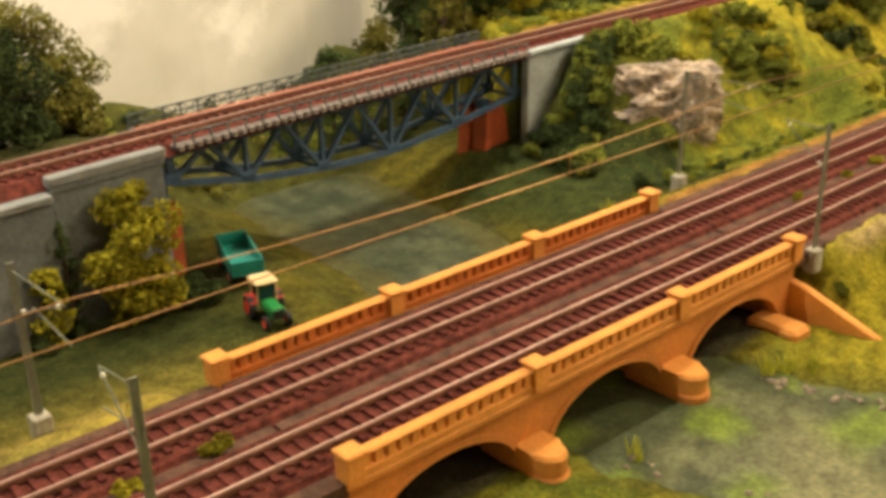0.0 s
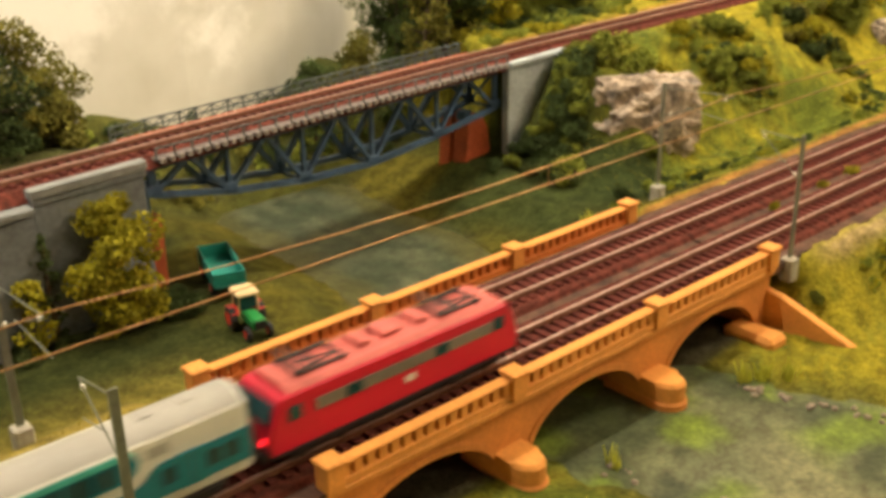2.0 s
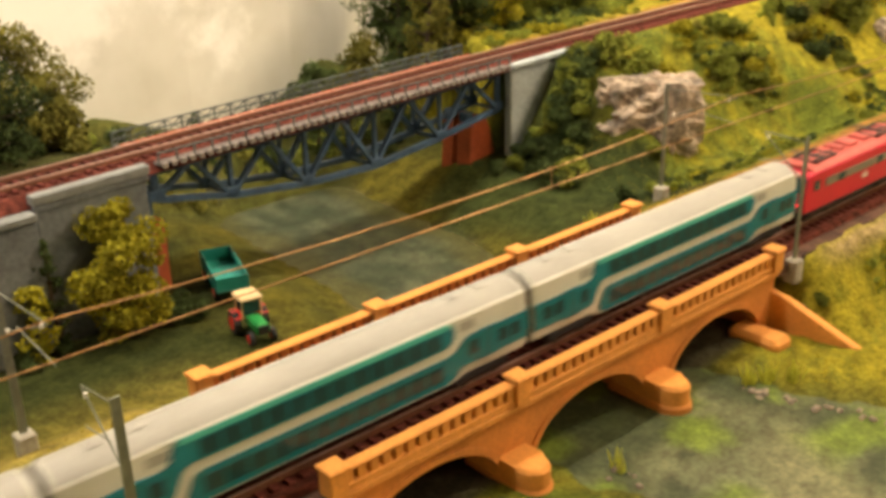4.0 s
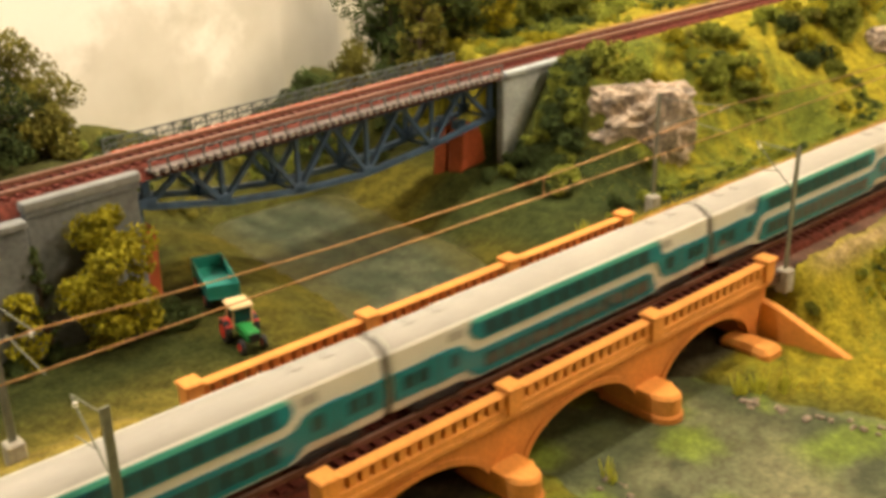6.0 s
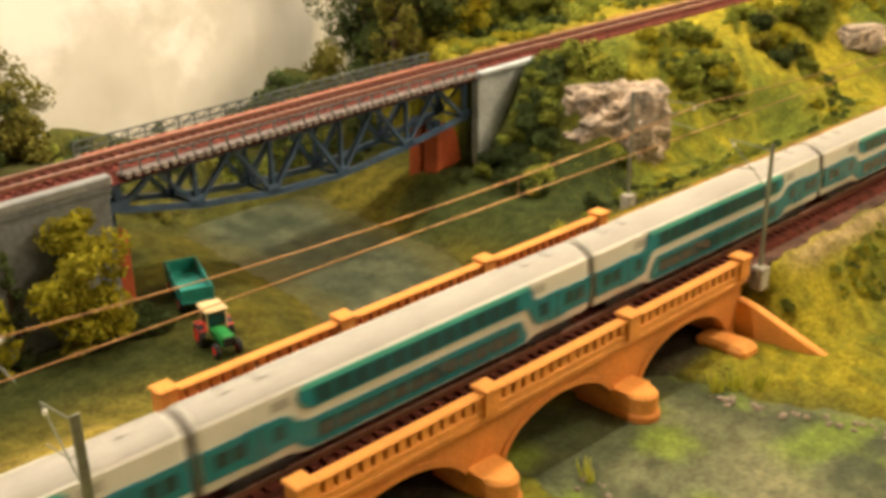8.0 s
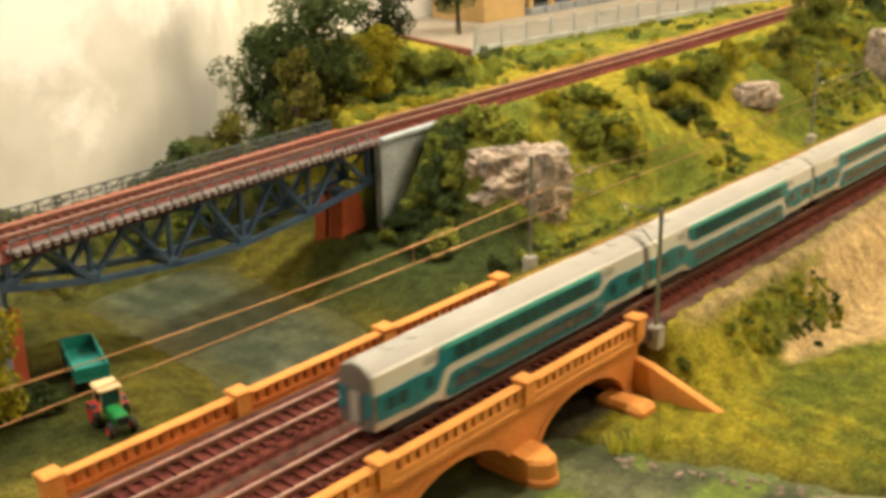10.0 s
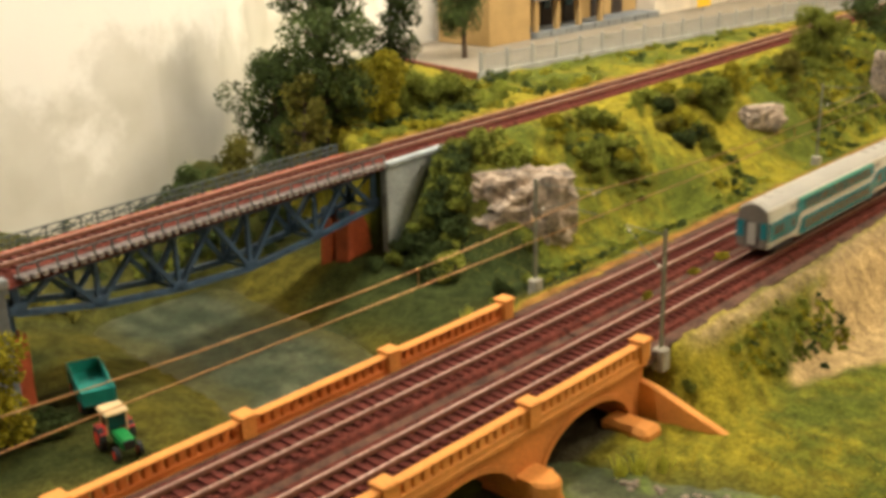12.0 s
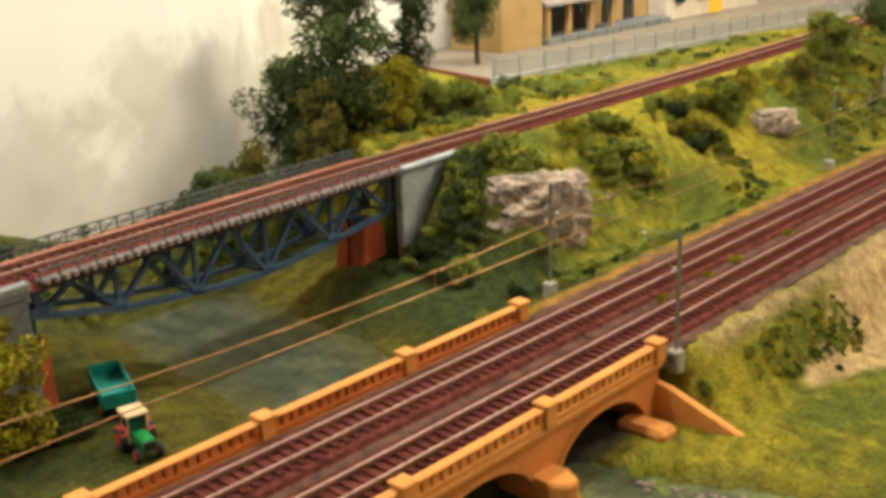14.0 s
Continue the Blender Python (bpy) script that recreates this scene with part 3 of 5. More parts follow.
def build_stone_bridge():
    t = thing("stone_bridge", pose(0, 0, 0), "ochre stone railway bridge with three arches and balustrades", "bridge")
    base = -0.052
    arches = [(-0.0905, -0.0115), (0.0105, 0.0885), (0.1105, 0.1885)]
    out = [(BX0, -0.0085), (BX0, base)]
    for a, b in arches:
        out += [(a, base)] + arch_outline(a, b, -0.040, -0.0165)[::-1] + [(b, base)]
    out += [(BX1, base), (BX1, -0.0085)]
    # each side wall with its arches, and the vaults and piers between
    put("side_wall", prism(out, "y", BY0, BY0 + 0.006, M_STONE, "side_wall"), t, label="ochre spandrel wall with three arches")
    put("side_wall", prism(out, "y", BY1 - 0.006, BY1, M_STONE, "side_wall"), t)
    inner = [(BX0, -0.0105), (BX0, base)]
    for a, b in arches:
        inner += [(a - 0.0012, base)] + arch_outline(a - 0.0012, b + 0.0012, -0.040, -0.0155)[::-1] + [(b + 0.0012, base)]
    inner += [(BX1, base), (BX1, -0.0105)]
    put("vault", prism(inner, "y", BY0 + 0.006, BY1 - 0.006, M_STONE, "vault"), t, label="vaults and piers under the deck")
    put("deck", boxes("deck", M_BALLAST_G, ((BX0 + 0.001, BY0 + 0.005, -0.0100), (BX1 - 0.001, BY1 - 0.005, -0.0063))), t, label="ballasted deck")
    # arch rings
    for a, b in arches:
        for y0, y1 in ((BY0 - 0.0009, BY0 - 0.0002), (BY1 + 0.0002, BY1 + 0.0009)):
            o = arch_outline(a - 0.0035, b + 0.0035, -0.040, -0.0135) + arch_outline(a + 0.0002, b - 0.0002, -0.040, -0.0167)[::-1]
            put("arch_ring", prism(o, "y", y0, y1, M_STONE, "arch_ring"), t)
    # cornice, balustrade, pillars on both sides
    for s, y in ((-1, BY0), (1, BY1)):
        yo = y + s * 0.0022
        yi = y - s * 0.0050
        lo, hi = min(yo, yi), max(yo, yi)
        put("cornice", boxes("cornice", M_STONE_L, ((BX0 - 0.002, lo, -0.0100), (BX1 + 0.002, hi, -0.0070)), bevel=0.0006), t, label="projecting cornice")
        put("cornice_fillet", boxes("cornice_fillet", M_STONE, ((BX0 - 0.001, lo + 0.0008, -0.0116), (BX1 + 0.001, hi - 0.0008, -0.0101)), bevel=0.0004), t)
        pc = y - s * 0.0008
        # the far parapet takes a deeper orange for plinth and balusters
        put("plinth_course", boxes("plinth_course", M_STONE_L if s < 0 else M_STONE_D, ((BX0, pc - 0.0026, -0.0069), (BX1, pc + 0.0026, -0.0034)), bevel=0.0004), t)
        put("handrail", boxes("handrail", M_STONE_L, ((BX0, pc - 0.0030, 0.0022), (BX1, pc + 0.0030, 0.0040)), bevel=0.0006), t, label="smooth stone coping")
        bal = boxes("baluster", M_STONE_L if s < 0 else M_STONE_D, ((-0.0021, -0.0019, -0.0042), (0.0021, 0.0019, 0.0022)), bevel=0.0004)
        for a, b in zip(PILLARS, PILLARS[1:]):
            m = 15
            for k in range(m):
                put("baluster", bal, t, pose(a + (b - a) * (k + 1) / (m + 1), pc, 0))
        pil = bmesh.new()
        box(pil, (-0.0042, -0.0042, -0.0068), (0.0042, 0.0042, 0.0044), 0.0004)
        cap = boxes("pillar_cap", M_STONE_L, ((-0.0052, -0.0052, 0.0045), (0.0052, 0.0052, 0.0066)), bevel=0.0007)
        pm = from_bm("pillar", pil, M_STONE_L)
        for x in PILLARS:
            p = put("pillar", pm, t, pose(x, pc, 0))
            put("pillar_cap", cap, p)
    # round-nosed cutwaters
    for a, b in ((-0.0115, 0.0105), (0.0885, 0.1105)):
        c, h = (a + b) / 2 - 0.0035, 0.0090
        for s, y in ((-1, BY0), (1, BY1)):
            o = [(c + h, y - s * 0.02), (c + h, y + s * 0.010)]
            o += [(c + h * math.cos(k * math.pi / 10), y + s * (0.010 + 0.011 * math.sin(k * math.pi / 10))) for k in range(1, 10)]
            o += [(c - h, y + s * 0.010), (c - h, y - s * 0.02)]
            put("cutwater", prism(o, "z", -0.052, -0.0300, M_STONE_L, "cutwater", 0.0018), t, label="rounded pier foot")
            o2 = [(c + (u - c) * 1.10, y + (v - y) * 1.06) for u, v in o]
            put("cutwater_base", prism(o2, "z", -0.056, -0.0400, M_STONE, "cutwater_base", 0.0010), t)
    # abutment plinths beside the outer arches
    for x0, x1 in ((0.1735, 0.1905), (-0.0905, -0.0750)):
        for s, y in ((-1, BY0), (1, BY1)):
            lo, hi = sorted((y - s * 0.01, y + s * 0.0212))
            put("abutment_plinth", boxes("abutment_plinth", M_STONE_L, ((x0, lo, -0.055), (x1, hi, -0.0355)), bevel=0.0025), t)
    # sloping wing walls
    for sx, x in ((1, BX1), (-1, BX0)):
        for s, y in ((-1, BY0), (1, BY1)):
            o = [(y - s * 0.004, -0.0185), (y + s * 0.010, -0.0222), (y + s * 0.0130, -0.0240), (y + s * 0.0515, -0.0404), (y + s * 0.0515, -0.056), (y - s * 0.004, -0.056)]
            splay = pose(x, y, 0, 0, 0, s * sx * -8) @ pose(-x, -y, 0)
            put("wing_wall", prism(o, "x", min(x, x + sx * 0.006) - 0.003 * sx, max(x, x + sx * 0.006) - 0.003 * sx, M_STONE_L, "wing_wall", 0.0008), t, splay, label="sloping wing wall")


# ---- the steel truss bridge ----
TX0, TX1 = -0.040, 0.2520
TY0, TY1 = 0.2215, 0.2475


LOW_NODES = (-0.0385, 0.0120, 0.0687, 0.1270, 0.1890, 0.2505)
LOW_Z = (0.0340, 0.0225, 0.0145, 0.0112, 0.0158, 0.0235)


def belly(x):
    """Lower chord of the fish-bellied truss."""
    return float(np.interp(x, LOW_NODES, LOW_Z))


def build_truss_bridge():
    t = thing("truss_bridge", skewed(), "blue-grey steel truss bridge with a fish-bellied lower chord", "bridge")
    low_nodes = LOW_NODES
    zt = 0.0505
    for y in (TY0, TY1):
        bm = bmesh.new()
        bar(bm, (TX0, y, zt), (TX1, y, zt), 0.0035, 0.0050)
        put("top_chord", from_bm("top_chord", bm, M_STEEL), t)
        for a, b in zip(low_nodes, low_nodes[1:]):
            bm = bmesh.new()
            bar(bm, (a - 0.001, y, belly(a)), (b + 0.001, y, belly(b)), 0.0036, 0.0034)
            put("bottom_chord", from_bm("bottom_chord", bm, M_STEEL), t)
            top = (a + b) / 2
            for x in (a, b):
                bm = bmesh.new()
                bar(bm, (x, y, belly(x)), (top, y, zt), 0.0032, 0.0026)
                put("diagonal", from_bm("diagonal", bm, M_STEEL), t)
        for k, x in enumerate(low_nodes):
            bm = bmesh.new()
            bar(bm, (x, y, belly(x)), (x, y, zt), 0.0026 if 0 < k < 5 else 0.0045, 0.0024)
            put("post", from_bm("post", bm, M_STEEL), t)
            put("gusset", boxes("gusset", M_STEEL, ((x - 0.0055, y - 0.0018, belly(x) - 0.001), (x + 0.0055, y + 0.0018, belly(x) + 0.0055)), bevel=0.0006), t)
    for k, x in enumerate(low_nodes):
        bm = bmesh.new()
        bar(bm, (x, TY0, belly(x)), (x, TY1, belly(x)), 0.002, 0.002)
        bar(bm, (x, TY0, zt), (x, TY1, belly(x)), 0.0016, 0.0016)
        put("cross_frame", from_bm("cross_frame", bm, M_STEEL), t)
    put("deck_plate", boxes("deck_plate", M_STEEL, ((TX0, TY0 - 0.002, 0.0528), (TX1, TY1 + 0.002, 0.0555)), bevel=0.0004), t)
    # walkways on brackets, with a row of pale bracket ends on the near side
    for s, y in ((-1, TY0), (1, TY1)):
        lo, hi = sorted((y, y + s * 0.0115))
        put("walkway", boxes("walkway", M_WALKBOARD, ((TX0, lo, 0.0556), (TX1, hi, 0.0572)), bevel=0.0003), t, label="side walkway")
        m = 50
        br = boxes("bracket", M_WALKWAY, ((-0.0015, 0.0, -0.0016), (0.0015, 0.0022, 0.0014)), bevel=0.0003)
        for k in range(m):
            put("bracket", br, t, pose(TX0 + (TX1 - TX0) * (k + 0.5) / m, (lo - 0.0022) if s < 0 else hi, 0.0562))
        # railing
        yr = y + s * 0.0108
        h = 0.0085 if s > 0 else 0.006
        for z in ((0.0572 + h, 0.0572 + h * 0.5) if s > 0 else (0.0572 + h,)):
            bm = bmesh.new()
            bar(bm, (TX0, yr, z), (TX1, yr, z), 0.0009, 0.0009)
            put("railing_bar", from_bm("railing_bar", bm, M_RAILING), t)
        for k in range(26):
            x = TX0 + (TX1 - TX0) * k / 25
            bm = bmesh.new()
            bar(bm, (x, yr, 0.0572), (x, yr, 0.0572 + h), 0.0009, 0.0009)
            put("railing_post", from_bm("railing_post", bm, M_RAILING), t)
            if s > 0 and k < 25:
                x2 = TX0 + (TX1 - TX0) * (k + 1) / 25
                bm = bmesh.new()
                bar(bm, (x, yr, 0.0572), (x2, yr, 0.0572 + h), 0.0006, 0.0006)
                bar(bm, (x2, yr, 0.0572), (x, yr, 0.0572 + h), 0.0006, 0.0006)
                put("railing_lattice", from_bm("railing_lattice", bm, M_RAILING), t)
    put("guard_strip", boxes("guard_strip", M_REDSTONE, ((TX0, TY1 + 0.0015, 0.0573), (TX1, TY1 + 0.0035, 0.0600)), bevel=0.0003), t, label="orange-red edge strip")


def build_abutments():
    # left: two grey stone walls, the outer one lower
    t = thing("abutment", skewed(), "grey stone abutment wall with a pale coping", "abutment", "abutments")
    put("wall_block", boxes("wall_block", M_GREYSTONE, ((-0.113, 0.2105, -0.05), (-0.0490, 0.224, 0.0535)), bevel=0.0008), t)
    put("coping", boxes("coping", M_GREYCAP, ((-0.114, 0.2085, 0.0536), (-0.0470, 0.2150, 0.0592)), bevel=0.0008), t)
    put("coping_course", boxes("coping_course", M_GREYSTONE, ((-0.1135, 0.2094, 0.0500), (-0.0475, 0.2150, 0.0534)), bevel=0.0006), t)
    t = thing("abutment", skewed(), "lower grey stone retaining wall beside the abutment", "abutment", "abutments")
    put("wall_block", boxes("wall_block", M_GREYSTONE, ((-0.60, 0.2060, -0.05), (-0.1145, 0.226, 0.0475)), bevel=0.0008), t)
    put("coping", boxes("coping", M_GREYCAP, ((-0.60, 0.2040, 0.0476), (-0.1145, 0.2120, 0.0520)), bevel=0.0008), t)
    t = thing("abutment", skewed(), "pale grey stone abutment at the far end of the truss", "abutment", "abutments")
    o = [(0.2530, 0.0535), (0.2530, -0.035), (0.322, -0.035), (0.322, 0.0535)]
    put("wall_block", prism(o, "y", 0.2105, 0.217, M_PALESTONE, "wall_block", 0.0008), t)
    put("coping", boxes("coping", M_PALESTONE, ((0.2535, 0.2080, 0.0536), (0.323, 0.2145, 0.0575)), bevel=0.0008), t)
    for x0, x1, label in ((-0.0485, -0.0310, "red stone pedestal under the near end of the truss"), (0.226, 0.258, "red stone pedestal with a sloped face under the truss")):
        t = thing("pedestal", skewed(), label, "pedestal", "truss pedestals")
        for y, dy in ((0.2360, 0.0070), (0.2520, 0.0060)):
            o = [(x0, -0.032), (x0 + (0.004 if x0 > 0 else 0), 0.016), (x1 - 0.012 if x0 > 0 else x1, 0.018), (x1 - 0.006 if x0 > 0 else x1, 0.006), (x1, -0.032)]
            put("block", prism(o, "y", y - dy, y + dy, M_REDSTONE, "block", 0.0008), t)
            bm = bmesh.new()
            bx = x0 + 0.006 if x0 > 0 else x1 - 0.008
            box(bm, (bx - 0.004, y - 0.004, 0.0155), (bx + 0.004, y + 0.004, max(0.0170, belly(min(TX1, max(TX0, bx))) + 0.001)), 0.0005)
            put("bearing", from_bm("bearing", bm, M_STEEL), t)


# ---- foliage ----
def leaf_mesh(name, clumps, per, size, material, seed):
    """A crown: many small crossed leaf tufts spread in uneven clumps (x, y, z, radius)."""
    rng = np.random.default_rng(seed)
    verts, faces = [], []
    for cx, cy, cz, r in clumps:
        n = max(10, int(5.2 * per * (r / 0.01) ** 1.6))
        d = rng.normal(size=(n, 3))
        d /= np.linalg.norm(d, axis=1)[:, None]
        rad = r * rng.uniform(0.35, 1.08, n) ** 0.6
        p = np.array((cx, cy, cz)) + d * rad[:, None] * np.array((1, 1, 0.85))
        for q in p:
            s = size * rng.uniform(0.6, 1.5)
            a = rng.normal(size=3)
            a /= np.linalg.norm(a)
            b = np.cross(a, rng.normal(size=3))
            b /= np.linalg.norm(b) + 1e-9
            c = np.cross(a, b)
            k = len(verts)
            verts += [q + a * s, q - a * s * 0.5 + b * s * 0.8, q - a * s * 0.5 - b * s * 0.8, q + c * s]
            faces += [(k, k + 1, k + 2), (k, k + 3, k + 1), (k + 2, k + 3, k)]
    return mesh_of(name, verts, faces, material)


def tree(at, height, width, material, label, seed, crown_from=0.25, slim=1.0, per=26, size=0.00115, lean=0.0):
    rng = random.Random(seed)
    t = thing("tree", pose(*at), label, "tree", "model trees")
    bm = bmesh.new()
    r0 = height * 0.028
    knots = [Vector((lean * k + rng.uniform(-1, 1) * height * 0.02, rng.uniform(-1, 1) * height * 0.02, height * k / 4 * 0.95)) for k in range(5)]
    knots[0] = Vector((0, 0, -0.006))
    for k in range(4):
        rod(bm, knots[k], knots[k + 1], r0 * (1 - k * 0.22), 7, r0 * (1 - (k + 1) * 0.22))
    clumps = []
    for k in range(17):
        f = crown_from + (0.93 - crown_from) * k / 16
        p = knots[min(3, int(f * 4))].lerp(knots[min(4, int(f * 4) + 1)], (f * 4) % 1)
        a = rng.uniform(0, 6.28)
        env = (math.sin(math.pi * min(1, (f - crown_from) / (1.05 - crown_from) * 0.86 + 0.16))) ** 0.7 * slim
        reach = width / 2 * env * rng.uniform(0.55, 0.95)
        e = p + Vector((math.cos(a) * reach, math.sin(a) * reach, height * rng.uniform(0.03, 0.10)))
        rod(bm, p, e, r0 * 0.38, 5, r0 * 0.14)
        clumps.append((e.x, e.y, e.z, width * rng.uniform(0.13, 0.22)))
        m = p.lerp(e, 0.45)
        clumps.append((m.x, m.y, m.z + 0.002, width * rng.uniform(0.13, 0.20)))
        if k % 2:
            e2 = p + Vector((math.cos(a + 2.4) * reach * 0.8, math.sin(a + 2.4) * reach * 0.8, height * rng.uniform(0.0, 0.08)))
            rod(bm, p, e2, r0 * 0.3, 5, r0 * 0.12)
            clumps.append((e2.x, e2.y, e2.z, width * rng.uniform(0.10, 0.18)))
    top = knots[4]
    clumps.append((top.x, top.y, top.z, width * 0.13))
    put("trunk", from_bm("trunk", bm, M_BARK), t, label="brown trunk with limbs")
    put("crown", leaf_mesh("crown", clumps, per, size, material, seed), t, label="ragged leafy crown")
    return t


BUSHES = {}


def bush(x, y, r, kind, z=None):
    """A low ragged shrub of scatter foliage."""
    m, label = {"d": (M_LEAF_D, "dark green scatter bush on the slope"), "g": (M_LEAF_G, "green scatter bush on the grass"), "y": (M_LEAF_Y, "yellow-green scatter bush on the slope"), "o": (M_LEAF_O, "olive scatter bush on the slope")}[kind]
    variants = BUSHES.setdefault(kind, [])
    if len(variants) < 4:
        k = len(variants)
        rng = random.Random(ord(kind) + 17 * k)
        cl = [(rng.uniform(-0.006, 0.006), rng.uniform(-0.006, 0.006), rng.uniform(0.002, 0.009), rng.uniform(0.0035, 0.006)) for _ in range(7)]
        t = thing("bush", pose(x, y, 0), label, "bush", "scatter bushes")
        bm = bmesh.new()
        for c in cl:
            rod(bm, (0, 0, -0.003), c[:3], 0.0006, 4, 0.0003)
        put("twig", from_bm("twig", bm, M_BARK), t)
        put("foliage", leaf_mesh("foliage", cl, 75, 0.00095, m, 40 + k + ord(kind)), t)
        variants.append(t)
        b = t
    else:
        b = copy_thing(variants[(len(bpy.data.objects) // 3) % 4], Matrix())
    s = r / 0.0105
    b.matrix_basis = pose(x, y, ground_z(x, y) if z is None else z, 0, 0, (x * 7919 + y * 3571) % 1 * 360) @ Matrix.Diagonal((s, s, s, 1))
    return b


def build_trees():
    tree((-0.068, 0.345, 0.030), 0.088, 0.082, M_LEAF_O, "large olive-brown broadleaf tree behind the upper track", 3, 0.12, per=34)
    tree((-0.105, 0.300, 0.045), 0.070, 0.082, M_LEAF_D, "dark broadleaf tree behind the upper track", 31, 0.02, per=34)
    tree((-0.060, 0.290, 0.045), 0.034, 0.040, M_LEAF_O, "low olive shrub tree behind the upper track", 33, 0.02)
    tree((-0.0790, 0.190, -0.028), 0.076, 0.050, M_LEAF_Y, "yellow-green tree in front of the grey abutment", 4, 0.10, per=52)
    tree((-0.1260, 0.190, -0.026), 0.044, 0.020, M_LEAF_Y, "slim yellow-green shrub tree by the wall", 5, 0.1)
    tree((-0.1120, 0.196, -0.028), 0.066, 0.016, M_LEAF_D, "dark conifer-like shrub against the wall", 6, 0.05)
    tree((0.312, 0.365, 0.030), 0.185, 0.105, M_LEAF_D, "tall dark green broadleaf tree behind the truss", 7, 0.12, per=30, size=0.00135)
    tree((0.268, 0.338, 0.020), 0.090, 0.042, M_LEAF_O, "slim olive birch behind the truss", 8, 0.15)
    tree((0.352, 0.335, 0.045), 0.072, 0.050, M_LEAF_Y, "yellow-green birch beside the upper track", 9, 0.2)
    tree((0.400, 0.372, 0.050), 0.150, 0.062, M_LEAF_D, "tall slim dark tree beside the house", 10, 0.15, per=34)
    tree((0.208, 0.345, 0.005), 0.062, 0.045, M_LEAF_O, "small olive tree behind the truss", 11, 0.1)
    tree((0.160, 0.345, 0.0), 0.055, 0.036, M_LEAF_D, "small dark tree behind the truss", 12, 0.1)
    tree((0.285, 0.395, 0.020), 0.100, 0.080, M_LEAF_D, "dark green tree at the back of the valley", 13, 0.05, per=30)
    tree((0.665, 0.520, 0.052), 0.125, 0.075, M_LEAF_D, "dark broadleaf tree in the yard before the house", 14, 0.3, per=30)
    tree((0.905, 0.200, ground_z(0.905, 0.200)), 0.052, 0.062, M_LEAF_G, "round green tree between the lines", 15, 0.1, per=30)
    tree((1.110, 0.225, 0.045), 0.085, 0.070, M_LEAF_D, "dark tree beside the upper line", 16, 0.05, per=30)
    tree((0.640, 0.180, ground_z(0.640, 0.180)), 0.036, 0.040, M_LEAF_G, "small green tree beside a rock", 17, 0.05)
    tree((0.400, 0.350, 0.050), 0.040, 0.050, M_LEAF_G, "low bright green tree beside the upper track", 18, 0.05)
    tree((0.445, 0.340, 0.050), 0.034, 0.046, M_LEAF_G, "low green tree beside the upper track", 19, 0.05)


def more_trees():
    tree((0.790, 0.180, ground_z(0.790, 0.180)), 0.030, 0.034, M_LEAF_O, "small olive tree on the grass hill", 41, 0.05)
    tree((0.690, 0.190, ground_z(0.690, 0.190)), 0.028, 0.034, M_LEAF_Y, "small yellow-green tree behind a rock", 42, 0.05)


